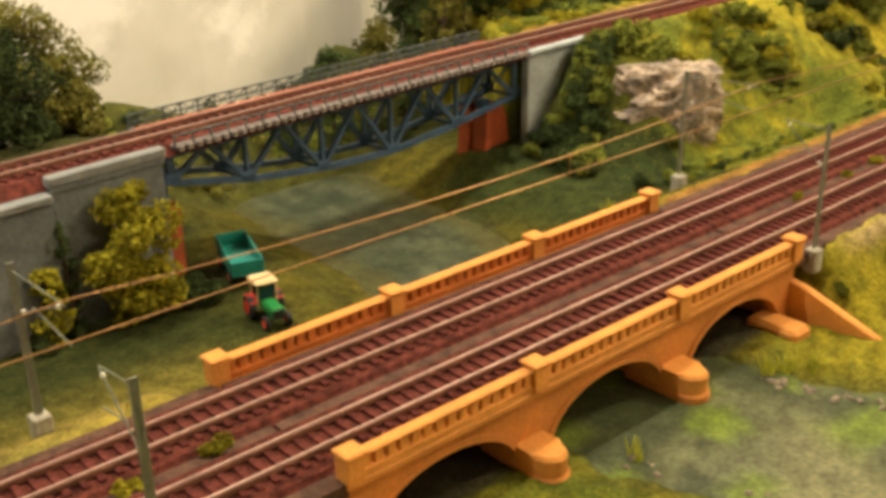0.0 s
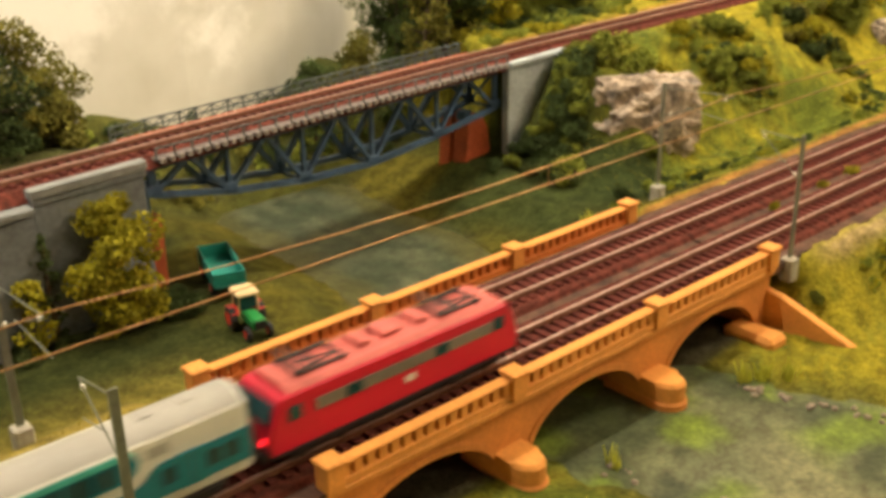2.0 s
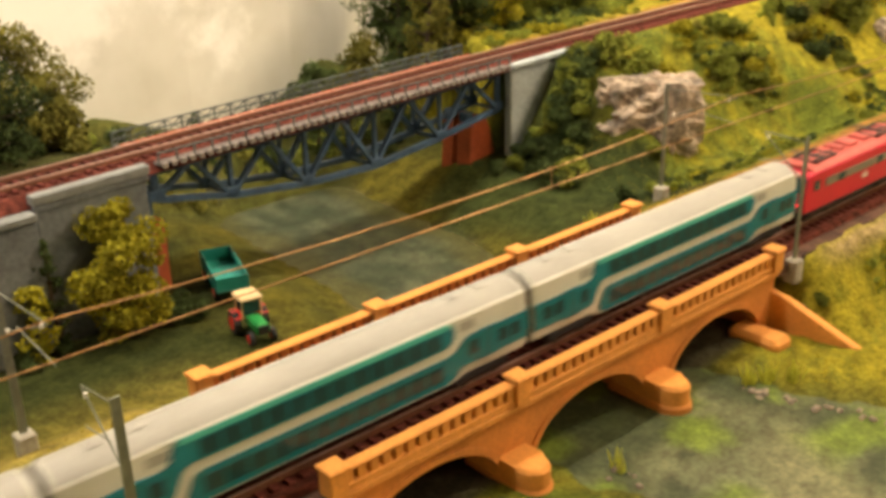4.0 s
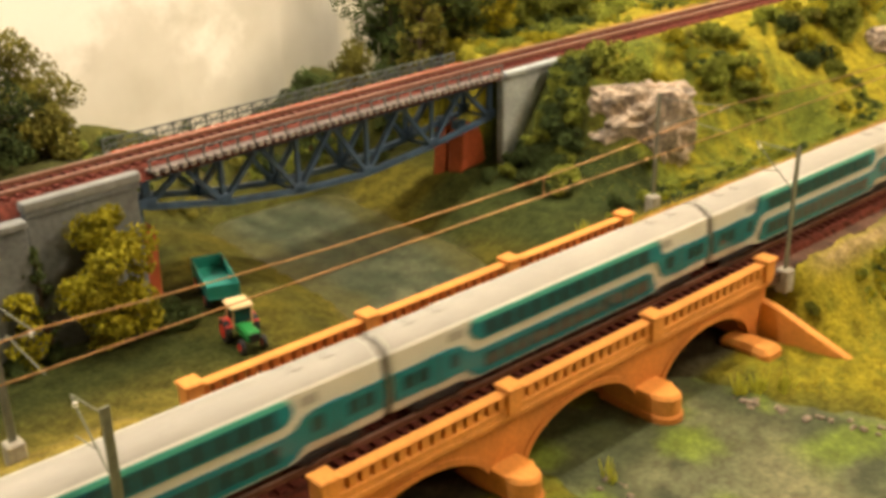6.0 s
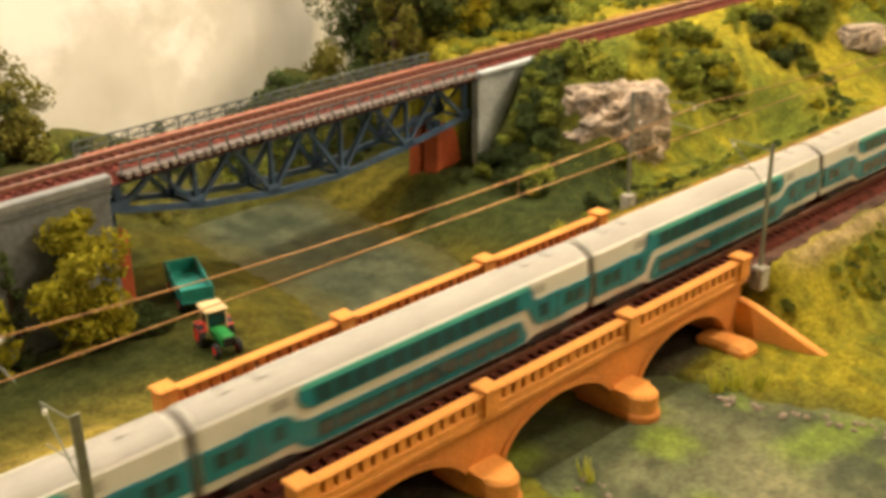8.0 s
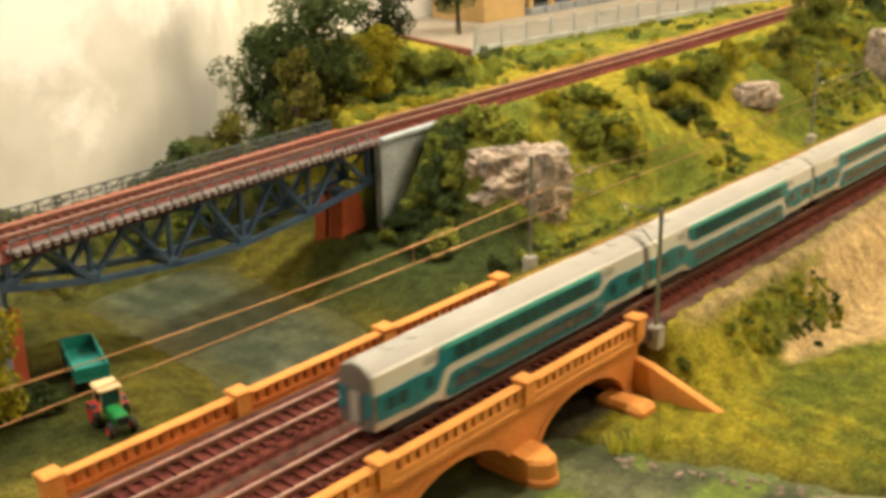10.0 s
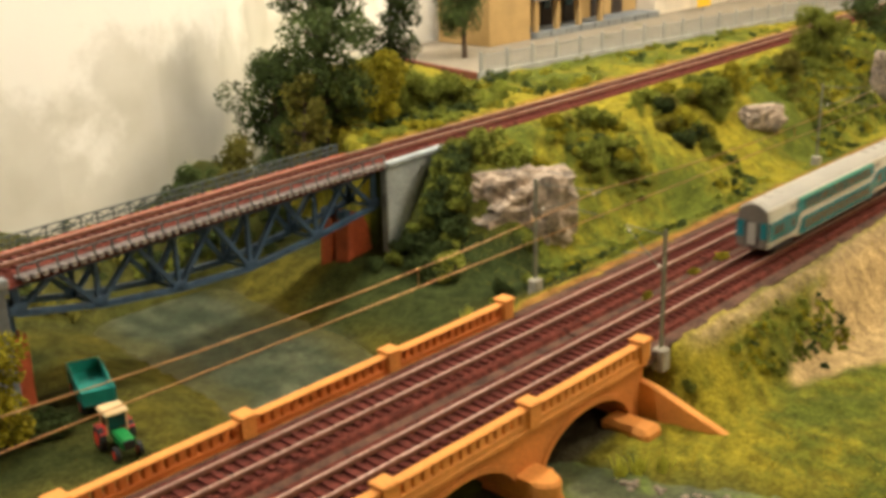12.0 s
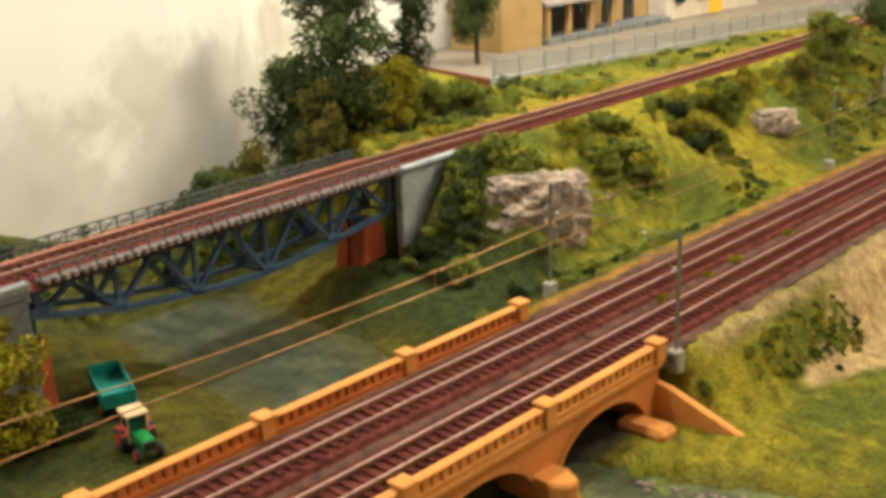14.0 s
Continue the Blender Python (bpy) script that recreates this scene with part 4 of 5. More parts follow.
def build_bushes():
    rng = random.Random(11)
    low = {"d": [], "g": [], "y": [], "o": []}

    def scatter(x, y, r, kd):
        """Ragged low growth: several small clumps side by side."""
        for k in range(6):
            px, py = x + rng.gauss(0, 0.55) * r, y + rng.gauss(0, 0.45) * r
            low[kd].append((px, py, ground_z(px, py) + rng.uniform(0.05, 0.55) * r, r * rng.uniform(0.20, 0.42)))

    # hill between the main line and the upper line
    spots = 0
    while spots < 680:
        x, y = rng.uniform(0.29, 1.15), rng.uniform(0.098, 0.218)
        if nz(x, y, 16, 2.2) + 0.2 * (y - 0.13) / 0.08 < rng.uniform(-0.30, 0.12):
            continue
        if (0.28 < x < 0.42 and 0.13 < y) or (0.61 < x < 0.74 and y < 0.195):
            continue
        far = y > 0.15
        r = rng.uniform(0.005, 0.0135) if far else rng.uniform(0.004, 0.0090)
        kd = rng.choice("dggggyyo" if far else "ddggggy")
        if far and x < 0.70 and r > 0.0115:
            bush(x, y, r, kd)
        else:
            scatter(x, y, r, kd)
        spots += 1
    # shrubs round the foot of the right pedestal
    for x, y, r, kd in ((0.232, 0.222, 0.007, "d"), (0.246, 0.219, 0.008, "g"), (0.257, 0.222, 0.009, "d"), (0.250, 0.205, 0.007, "d")):
        bush(x, y, r, kd)
    # dark shrubs on the slope below the right abutment
    for k in range(60):
        x = rng.uniform(0.250, 0.318)
        y = rng.uniform(0.168 + 0.65 * (x - 0.25), 0.220)
        bush(x, y, rng.uniform(0.007, 0.0125), rng.choice("dddgg"))
    # beside the upper track behind the abutment
    for k in range(34):
        x = rng.uniform(0.29, 0.42)
        scatter(x, upper_y(x) + rng.uniform(0.034, 0.080), rng.uniform(0.005, 0.011), rng.choice("ggyyd"))
    # the green bank between the upper track and the yard
    for k in range(64):
        scatter(rng.uniform(0.36, 0.61), rng.uniform(0.312, 0.415), rng.uniform(0.007, 0.016), rng.choice("ddgggy"))
    for x, y, r, kd in ((0.355, 0.190, 0.020, "g"), (0.335, 0.205, 0.018, "g"), (0.385, 0.195, 0.015, "y"), (0.325, 0.150, 0.009, "g"), (0.262, 0.125, 0.010, "d"), (0.285, 0.118, 0.009, "g"), (0.305, 0.128, 0.008, "d"), (0.24, 0.112, 0.006, "g"), (0.325, 0.112, 0.006, "d")):
        bush(x, y, r, kd)
    # between the upper track and the yard
    for k in range(44):
        x = rng.uniform(0.45, 1.1)
        scatter(x, upper_y(x) + 0.040 + rng.uniform(0.0, 0.9) * (fence_y(x) - upper_y(x) - 0.050), rng.uniform(0.005, 0.010), rng.choice("ggdy"))
    # in front of the embankment
    for k in range(60):
        x = rng.uniform(0.262, 0.395)
        scatter(x, -0.044 - 0.12 * (x - 0.27) + rng.uniform(-0.014, 0.009), rng.uniform(0.0028, 0.0062), rng.choice("ggggyyd"))
    for x, y, r, kd in ((0.212, -0.036, 0.007, "d"), (0.22, -0.045, 0.005, "g"), (-0.10, -0.035, 0.008, "g"), (-0.117, -0.037, 0.006, "d"), (0.34, -0.073, 0.003, "d"), (0.352, -0.058, 0.003, "d"), (0.29, -0.06, 0.004, "g"), (0.27, -0.048, 0.005, "g")):
        bush(x, y, r, kd)
    # along the wall and behind the valley
    for k in range(14):
        bush(rng.choice((rng.uniform(-0.060, -0.032), rng.uniform(-0.150, -0.100))), rng.uniform(0.180, 0.200), rng.uniform(0.005, 0.010), rng.choice("ddddo"))
    for k in range(44):
        scatter(rng.uniform(-0.03, 0.28), rng.uniform(0.350, 0.41), rng.uniform(0.010, 0.018), rng.choice("ddddgo"))
    for k in range(10):
        bush(rng.uniform(-0.2, -0.03), rng.uniform(0.28, 0.36), rng.uniform(0.012, 0.020), rng.choice("dddo"))
    for kd, m, word in (("d", M_LEAF_D, "dark green"), ("g", M_LEAF_G, "green"), ("y", M_LEAF_Y, "yellow-green"), ("o", M_LEAF_O, "olive")):
        put("undergrowth", leaf_mesh("undergrowth", low[kd], 62, 0.00085, m, 300 + ord(kd)), label="low " + word + " undergrowth scattered over the banks", category="undergrowth", kind="stuff")


def build_grass():
    """Loose grass fibres over the meadows and banks, and brighter reeds by the water."""
    rng = np.random.default_rng(5)
    verts, faces = [], []
    for k in range(15000):
        x, y = rng.uniform(-0.3, 0.75), rng.uniform(-0.2, 0.33)
        if rng.random() < 0.3:
            x = rng.uniform(0.15, 0.45)
        z = ground_z(x, y)
        if z < WATER_Z + 0.002 or (-0.032 < y < 0.078) or (y > 0.10 and x < 0.27) or abs(y - upper_y(x)) < 0.03 or (x > 0.3 and y < -0.045):
            continue
        if BX0 - 0.005 < x < BX1 + 0.005 and -0.04 < y < 0.08:
            continue
        a = rng.uniform(0, 6.28)
        h, w = rng.uniform(0.0008, 0.0020), rng.uniform(0.0004, 0.0007)
        i = len(verts)
        dx, dy = math.cos(a), math.sin(a)
        verts += [(x - dx * w, y - dy * w, z - 0.0004), (x + dx * w, y + dy * w, z - 0.0004), (x + dy * h * 0.5, y - dx * h * 0.5, z + h)]
        faces.append((i, i + 1, i + 2))
    put("grass", mesh_of("grass", verts, faces, M_GRASS), label="short yellow-green grass fibres", category="grass", kind="stuff")
    for cx, cy, n in ((0.141, -0.052, 6), (0.150, -0.058, 6), (0.158, -0.068, 6), (0.034, -0.056, 4), (0.215, 0.118, 4)):
        bm = bmesh.new()
        r = random.Random(int(cx * 1000))
        z = max(ground_z(cx, cy), WATER_Z) - 0.001
        for k in range(n * 3):
            p = Vector((r.uniform(-0.003, 0.003), r.uniform(-0.003, 0.003), 0))
            rod(bm, p, p + Vector((r.uniform(-0.003, 0.003), r.uniform(-0.003, 0.003), r.uniform(0.005, 0.012))), 0.0007, 4, 0.0002)
        put("reed_clump", from_bm("reed_clump", bm, M_REED), at=pose(cx, cy, z), label="bright yellow-green reeds at the river bank", category="reeds", group="reeds")


def build_tufts():
    for k, (x, y, r) in enumerate(((-0.128, 0.0235, 0.0070), (-0.1625, 0.0246, 0.0060), (0.282, 0.0232, 0.0050), (0.378, 0.0240, 0.0062), (0.341, 0.0232, 0.0045), (-0.205, 0.0225, 0.005), (0.46, 0.023, 0.005))):
        rng = random.Random(k)
        cl = [(rng.uniform(-0.006, 0.006), rng.uniform(-0.003, 0.003), rng.uniform(0.0, 0.002), rng.uniform(0.002, 0.0035)) for _ in range(6)]
        put("grass_tuft", leaf_mesh("grass_tuft", cl, 90, 0.0008, M_LEAF_Y, 90 + k), at=pose(x, y, -0.0062) @ Matrix.Diagonal((r / 0.006, r / 0.006, r / 0.006, 1)), label="low yellow-green tuft on the ballast", category="grass tuft", group="grass tufts")


# ---- rocks ----
def rock_mesh(size, seed, hollow=()):
    bm = bmesh.new()
    bmesh.ops.create_icosphere(bm, subdivisions=5, radius=1.0)
    for v in bm.verts:
        p = v.co.copy()
        d = 1 + 0.28 * noise.noise(p * 1.6 + Vector((seed, 0, 0))) + 0.16 * noise.noise(p * 4.1 + Vector((0, seed, 0)))
        # broken, layered faces
        d += 0.10 * noise.cell(p * 3.2 + Vector((seed, seed, 0))) + 0.07 * noise.noise(p * 9) + 0.05 * noise.cell(p * 8) + 0.03 * noise.noise(p * 25) - 0.04
        for hx, hy, hz, hr, deep in hollow:
            q = (p - Vector((hx, hy, hz))).length
            if q < hr:
                d -= deep * (1 - (q / hr) ** 2)
        c = p * d
        lim = 0.82 + 0.10 * noise.noise(p * 2.3 + Vector((0, 0, seed)))
        c.x, c.y, c.z = (max(-lim, min(lim, c[k])) for k in range(3))
        v.co = Vector((c.x * size[0], c.y * size[1], c.z * size[2]))
    return from_bm("rock", bm, M_ROCK)


def build_rocks():
    put("rock", rock_mesh((0.055, 0.028, 0.042), 2.0, ((-0.25, -0.75, -0.75, 0.55, 0.5), (0.75, -0.6, 0.1, 0.5, 0.4))), at=pose(0.345, 0.178, 0.007, 0, 3, -26), label="craggy grey-brown plaster rock with a dark hollow", category="rock", group="rocks")
    put("rock", rock_mesh((0.030, 0.015, 0.016), 5.0), at=pose(0.694, 0.158, ground_z(0.694, 0.158) + 0.004, 0, 0, -20), label="low pale grey rock on the grass hill", category="rock", group="rocks")
    put("rock", rock_mesh((0.022, 0.020, 0.040), 8.0), at=pose(0.985, 0.150, ground_z(0.985, 0.150) + 0.012, 0, 0, 10), label="upright grey rock beside the line", category="rock", group="rocks")
    rng = random.Random(4)
    base = [rock_mesh((0.0026, 0.002, 0.0015), 20 + k) for k in range(3)]
    for k in range(60):
        y = rng.uniform(-0.17, -0.05)
        side = 1 if k % 4 else -1
        x = river_x(y) + side * (river_half(y) + rng.uniform(0.003, 0.014))
        s = rng.uniform(0.3, 0.9)
        put("stone", base[k % 3], at=pose(x, y, max(ground_z(x, y), WATER_Z) + 0.0003, 0, 0, rng.uniform(0, 360)) @ Matrix.Diagonal((s, s, s, 1)), label="small grey stone on the river bank", category="stone", group="bank stones")


# ---- catenary ----
def build_mast(x, y, top, side, label, base_z, arm=0.030):
    t = thing("catenary_mast", pose(x, y, base_z), label, "catenary mast", "catenary masts")
    h = top - base_z
    put("footing", boxes("footing", M_CONCRETE, ((-0.0040, -0.0040, -0.006), (0.0040, 0.0040, 0.0075)), bevel=0.0007), t, label="concrete footing")
    bm = bmesh.new()
    for dx in (-0.0008, 0.0008):
        bar(bm, (dx, 0, 0.008), (dx * 0.8, 0, h), 0.0008, 0.0020)
    for k in range(14):
        z0 = 0.010 + (h - 0.012) * k / 14
        s = 1 if k % 2 else -1
        bar(bm, (-0.0007 * s, 0, z0), (0.0007 * s, 0, z0 + (h - 0.012) / 14), 0.0007, 0.0016)
    put("post", from_bm("post", bm, M_MAST), t, label="grey-green lattice post")
    zc = 0.047 - base_z
    bm = bmesh.new()
    rod(bm, (0, side * 0.001, zc - 0.006), (0, side * arm, zc + 0.016), 0.00035, 6)
    rod(bm, (0, side * 0.001, h - 0.003), (0, side * arm, zc + 0.0165), 0.0003, 6)
    put("cantilever", from_bm("cantilever", bm, M_MAST), t, label="slanted cantilever tube")
    bm = bmesh.new()
    rod(bm, (0, side * arm * 0.35, zc + 0.003), (0, side * (arm + 0.002), zc), 0.0003, 6)
    put("steady_arm", from_bm("steady_arm", bm, M_MAST), t)
    for q in (0.12, 0.9):
        bm = bmesh.new()
        rod(bm, (0, side * arm * q, zc - 0.006 + 0.022 * q - 0.0008), (0, side * arm * q, zc - 0.006 + 0.022 * q + 0.0008), 0.0008, 8)
        put("insulator", from_bm("insulator", bm, M_INSUL), t)
    return t


def wire(points, r):
    """One continuous wire through the points."""
    verts, faces = [], []
    for p in points:
        for k in range(6):
            verts.append((p[0], p[1] + r * math.cos(k * math.pi / 3), p[2] + r * math.sin(k * math.pi / 3)))
    for i in range(len(points) - 1):
        for k in range(6):
            a, b = i * 6 + k, i * 6 + (k + 1) % 6
            faces.append((a, b, b + 6, a + 6))
    return mesh_of("wire", verts, faces, M_WIRE, True)


MAST_X = (-0.60, -0.168, 0.266, 0.700, 1.13)


def build_catenary():
    for x in MAST_X:
        build_mast(x, 0.1010, 0.0630, -1, "slim grey-green catenary mast on a concrete footing", -0.0145, arm=0.052)
    for x, top in ((-0.60, 0.066), (-0.178, 0.070), (0.2165, 0.0655), (0.640, 0.066), (1.07, 0.066)):
        build_mast(x, -0.0285, top, 1, "slim grey-green catenary mast beside the sand lot" if x > 0.2 else "slim grey-green catenary mast beside the bridge", -0.0125, arm=0.026)
    y = 0.0490
    t = thing("overhead_wire", pose(0, 0, 0), "orange-copper overhead wires on the second track", "overhead wire")
    pts = []
    xs = (-1.1,) + MAST_X + (1.6,)
    for a, b in zip(xs, xs[1:]):
        for k in range(10):
            u = k / 10
            pts.append((a + (b - a) * u, y, 0.0648 - 4 * u * (1 - u) * 0.0075))
    put("carrying_wire", wire(pts, 0.00034), t, label="sagging carrying wire")
    put("contact_wire", wire([(x, y, 0.0478) for x in xs], 0.00034), t, label="straight contact wire")
    for a, b in zip(xs, xs[1:]):
        for u in (0.62,):
            x = a + (b - a) * u
            put("dropper", boxes("dropper", M_WIRE, ((x - 0.0002, y - 0.0002, 0.0478), (x + 0.0002, y + 0.0002, 0.0648 - 4 * u * (1 - u) * 0.0075))), t)


# ---- tractor and trailer ----
def wheel(bm_r, width, parent, at):
    tyre = bmesh.new()
    rod(tyre, (0, -width / 2, 0), (0, width / 2, 0), bm_r, 18)
    bmesh.ops.bevel(tyre, geom=[e for e in tyre.edges if len(e.link_faces) == 2 and any(len(q.verts) > 4 for q in e.link_faces)], offset=bm_r * 0.15, segments=2, affect="EDGES", profile=0.5)
    w = put("wheel", from_bm("wheel", tyre, M_TYRE), parent, at, label="black tyre with a red rim")
    rim = bmesh.new()
    rod(rim, (0, -width * 0.56, 0), (0, width * 0.56, 0), bm_r * 0.58, 14)
    put("rim", from_bm("rim", rim, M_RIM), w, label="red rim")


def build_tractor():
    gz = ground_z(-0.034, 0.1395)
    t = thing("tractor", pose(-0.0305, 0.1400, gz + 0.0005, 0, 0, -101), "green toy tractor with red wheels and a beige cab roof", "tractor")
    bm = bmesh.new()
    box(bm, (0.000, -0.0038, 0.0062), (0.0150, 0.0038, 0.0125), 0.0012)
    box(bm, (-0.012, -0.0030, 0.0055), (0.002, 0.0030, 0.0095), 0.0006)
    put("bonnet", from_bm("bonnet", bm, M_GREEN), t, label="green bonnet")
    put("grille", boxes("grille", M_BLACK, ((0.0150, -0.0030, 0.0068), (0.0156, 0.0030, 0.0118)), bevel=0.0002), t)
    for s in (-1, 1):
        put("mudguard", prism([(-0.0135, 0.0085), (-0.0110, 0.0125), (-0.0060, 0.0132), (-0.0015, 0.0105), (-0.0015, 0.0095), (-0.0060, 0.0122), (-0.0110, 0.0115)], "y", s * 0.0070 - 0.0022, s * 0.0070 + 0.0022, M_RIM, "mudguard"), t, label="red mudguard")
        for x in (-0.0105, -0.001):
            bm = bmesh.new()
            bar(bm, (x, s * 0.0052, 0.0095), (x * 0.9, s * 0.0050, 0.0205), 0.0008, 0.0008)
            put("cab_post", from_bm("cab_post", bm, M_CAB), t)
        wheel(0.0066, 0.0036, t, pose(-0.0070, s * 0.0078, 0.0066))
        wheel(0.0040, 0.0026, t, pose(0.0115, s * 0.0060, 0.0040))
    put("windscreen", boxes("windscreen", M_GLASSDARK, ((-0.0012, -0.0046, 0.0125), (-0.0006, 0.0046, 0.0198))), t, label="dark windscreen")
    put("rear_window", boxes("rear_window", M_GLASSDARK, ((-0.0104, -0.0046, 0.0110), (-0.0098, 0.0046, 0.0198))), t)
    put("cab_roof", boxes("cab_roof", M_CAB, ((-0.0125, -0.0064, 0.0200), (0.0010, 0.0064, 0.0222)), bevel=0.0009), t, label="beige cab roof")
    put("seat", boxes("seat", M_BLACK, ((-0.0085, -0.0025, 0.0095), (-0.0055, 0.0025, 0.0125)), bevel=0.0006), t)


def build_trailer():
    x, y = -0.0105, 0.2020
    t = thing("farm_trailer", pose(x, y, ground_z(x, y) + 0.0005, 0, 0, -109), "empty teal farm trailer behind the tractor", "trailer")
    L, W, z0, z1, th = 0.0235, 0.0092, 0.0080, 0.0165, 0.0008
    put("floor_plate", boxes("floor_plate", M_TRAILER, ((-L, -W, z0), (L, W, z0 + 0.001)), bevel=0.0002), t)
    for s in (-1, 1):
        lo, hi = sorted((s * W, s * (W - th)))
        put("side_board", boxes("side_board", M_TRAILER, ((-L, lo, z0 + 0.0011), (L, hi, z1)), bevel=0.0002), t)
        lo, hi = sorted((s * (L - 0.0001), s * (L - th)))
        put("end_board", boxes("end_board", M_TRAILER, ((lo, -W + th + 0.0001, z0 + 0.0011), (hi, W - th - 0.0001, z1)), bevel=0.0002), t)
        for k in (-0.6, 0.0, 0.6):
            lo, hi = sorted((s * (W + 0.0001), s * (W + 0.0008)))
            put("stanchion", boxes("stanchion", M_TRAILER, ((L * k - 0.0006, lo, z0), (L * k + 0.0006, hi, z1 - 0.001))), t)
        for xx in (-0.0135, 0.0135):
            wheel(0.0046, 0.0030, t, pose(xx, s * 0.0080, 0.0046))
    bm = bmesh.new()
    bar(bm, (-0.019, 0, 0.0066), (0.019, 0, 0.0066), 0.003, 0.002)
    put("chassis", from_bm("chassis", bm, M_BLACK), t)
    bm = bmesh.new()
    bar(bm, (0.019, 0, 0.0066), (0.0300, 0, 0.0058), 0.0011, 0.0011)
    put("drawbar", from_bm("drawbar", bm, M_BLACK), t)


# ---- the station house beyond the fence ----
def fence_y(x):
    """The fence runs askew towards the upper track."""
    return 0.4272 - 0.0815 * (x - 0.583)


def build_house():
    z = UP_Z - 0.004
    put("yard", prism([(0.590, 0.431), (1.6, fence_y(1.6) + 0.004), (1.6, 0.655), (0.640, 0.655)], "z", z - 0.02, z, M_YARD, "yard", 0.0006), label="pale sandy station yard", category="yard", kind="structure")
    put("yard_kerb", prism([(0.582, 0.429), (0.588, 0.431), (0.638, 0.655), (0.632, 0.655)], "z", z - 0.02, z + 0.001, M_KERB, "yard_kerb"), label="red-brown brick edge of the yard", category="kerb", kind="structure")
    t = thing("house", pose(0, 0, z), "ochre station house with a grey canopy and dark timber", "house")
    put("end_wall", boxes("end_wall", M_HOUSE, ((0.747, 0.552, 0), (0.828, 0.640, 0.15)), bevel=0.0006), t, label="ochre plaster block")
    put("long_wall", boxes("long_wall", M_HOUSE, ((0.829, 0.592, 0), (1.135, 0.640, 0.10)), bevel=0.0006), t)
    put("pale_block", boxes("pale_block", M_HOUSE_W, ((1.136, 0.560, 0), (1.42, 0.640, 0.07)), bevel=0.0006), t, label="pale plaster wing")
    put("canopy", prism([(0.545, 0.049), (0.545, 0.053), (0.598, 0.068), (0.598, 0.063)], "x", 0.829, 1.000, M_ROOFGREY, "canopy"), t, label="grey sheet canopy")
    put("plinth", boxes("plinth", M_GREYSTONE, ((0.829, 0.548, 0), (1.130, 0.591, 0.008)), bevel=0.0005), t)
    for k in range(9):
        put("plinth_slab", boxes("plinth_slab", M_GREYCAP, ((0.832 + 0.033 * k, 0.5455, 0.0), (0.862 + 0.033 * k, 0.5478, 0.0086)), bevel=0.0004), t)
    for x in (0.840, 0.885, 0.935, 0.985):
        put("canopy_post", boxes("canopy_post", M_HOUSE, ((x - 0.0035, 0.550, 0.008), (x + 0.0035, 0.557, 0.050)), bevel=0.0004), t)
        bm = bmesh.new()
        bar(bm, (x, 0.5535, 0.036), (x + 0.012, 0.5535, 0.051), 0.0022, 0.0022)
        put("brace", from_bm("brace", bm, M_DARKWOOD), t)
    for x, w in ((0.862, 0.024), (0.910, 0.026), (0.960, 0.024), (1.030, 0.030), (1.080, 0.024)):
        door = put("door", boxes("door", M_DARKWOOD, ((x - w / 2, 0.5885, 0.008), (x + w / 2, 0.5916, 0.052)), bevel=0.0004), t, label="dark timber door")
        put("door_pane", boxes("door_pane", M_GLASSDARK, ((x - w / 3, 0.5876, 0.030), (x + w / 3, 0.5884, 0.046))), door)
    put("eaves_beam", boxes("eaves_beam", M_DARKWOOD, ((1.001, 0.583, 0.060), (1.132, 0.5915, 0.068)), bevel=0.0005), t, label="dark timber eaves beam")
    for x in (1.17, 1.235, 1.30):
        w = put("window", boxes("window", M_DARKWOOD, ((x - 0.013, 0.5560, 0.024), (x + 0.013, 0.5596, 0.050)), bevel=0.0003), t)
        put("pane", boxes("pane", M_GLASSDARK, ((x - 0.011, 0.5550, 0.026), (x + 0.011, 0.5558, 0.048))), w)
    put("roof", prism([(0.538, 0.150), (0.596, 0.19), (0.645, 0.155), (0.596, 0.184)], "x", 0.738, 0.838, M_ROOFGREY, "roof"), t)
    t = thing("sign", pose(1.225, 0.530, z), "yellow sign panel on a post in the yard", "sign")
    put("post", boxes("post", M_FENCE, ((-0.001, -0.001, 0), (0.001, 0.001, 0.022)), bevel=0.0002), t)
    put("panel", boxes("panel", M_YELLOW, ((-0.020, -0.0016, 0.006), (0.020, -0.0012, 0.026)), bevel=0.0002), t)
    f = thing("fence", pose(0.583, 0.4272, z, 0, 0, math.degrees(math.atan(-0.0815))), "grey railing fence along the station yard", "fence")
    put("fence_kerb", boxes("fence_kerb", M_FENCE, ((0, -0.0025, -0.012), (0.95, 0.0025, 0.003)), bevel=0.0004), f, label="pale concrete kerb")
    post = boxes("fence_post", M_FENCE, ((-0.0014, -0.0014, 0), (0.0014, 0.0014, 0.021)), bevel=0.0003)
    for k in range(24):
        put("fence_post", post, f, pose(0.003 + 0.04 * k, 0, 0.003))
    for zz in (0.019, 0.005):
        put("fence_rail", boxes("fence_rail", M_FENCE, ((0.003, -0.0005, zz), (0.925, 0.0005, zz + 0.0012))), f)
    sl = boxes("fence_slat", M_FENCE, ((-0.0005, -0.0005, 0.003), (0.0005, 0.0005, 0.019)))
    for k in range(230):
        put("fence_slat", sl, f, pose(0.006 + 0.0040 * k, 0, 0.001))


# ---- the train ----
LOCO_L, CAR_L, PITCH = 0.1320, 0.2165, 0.2205


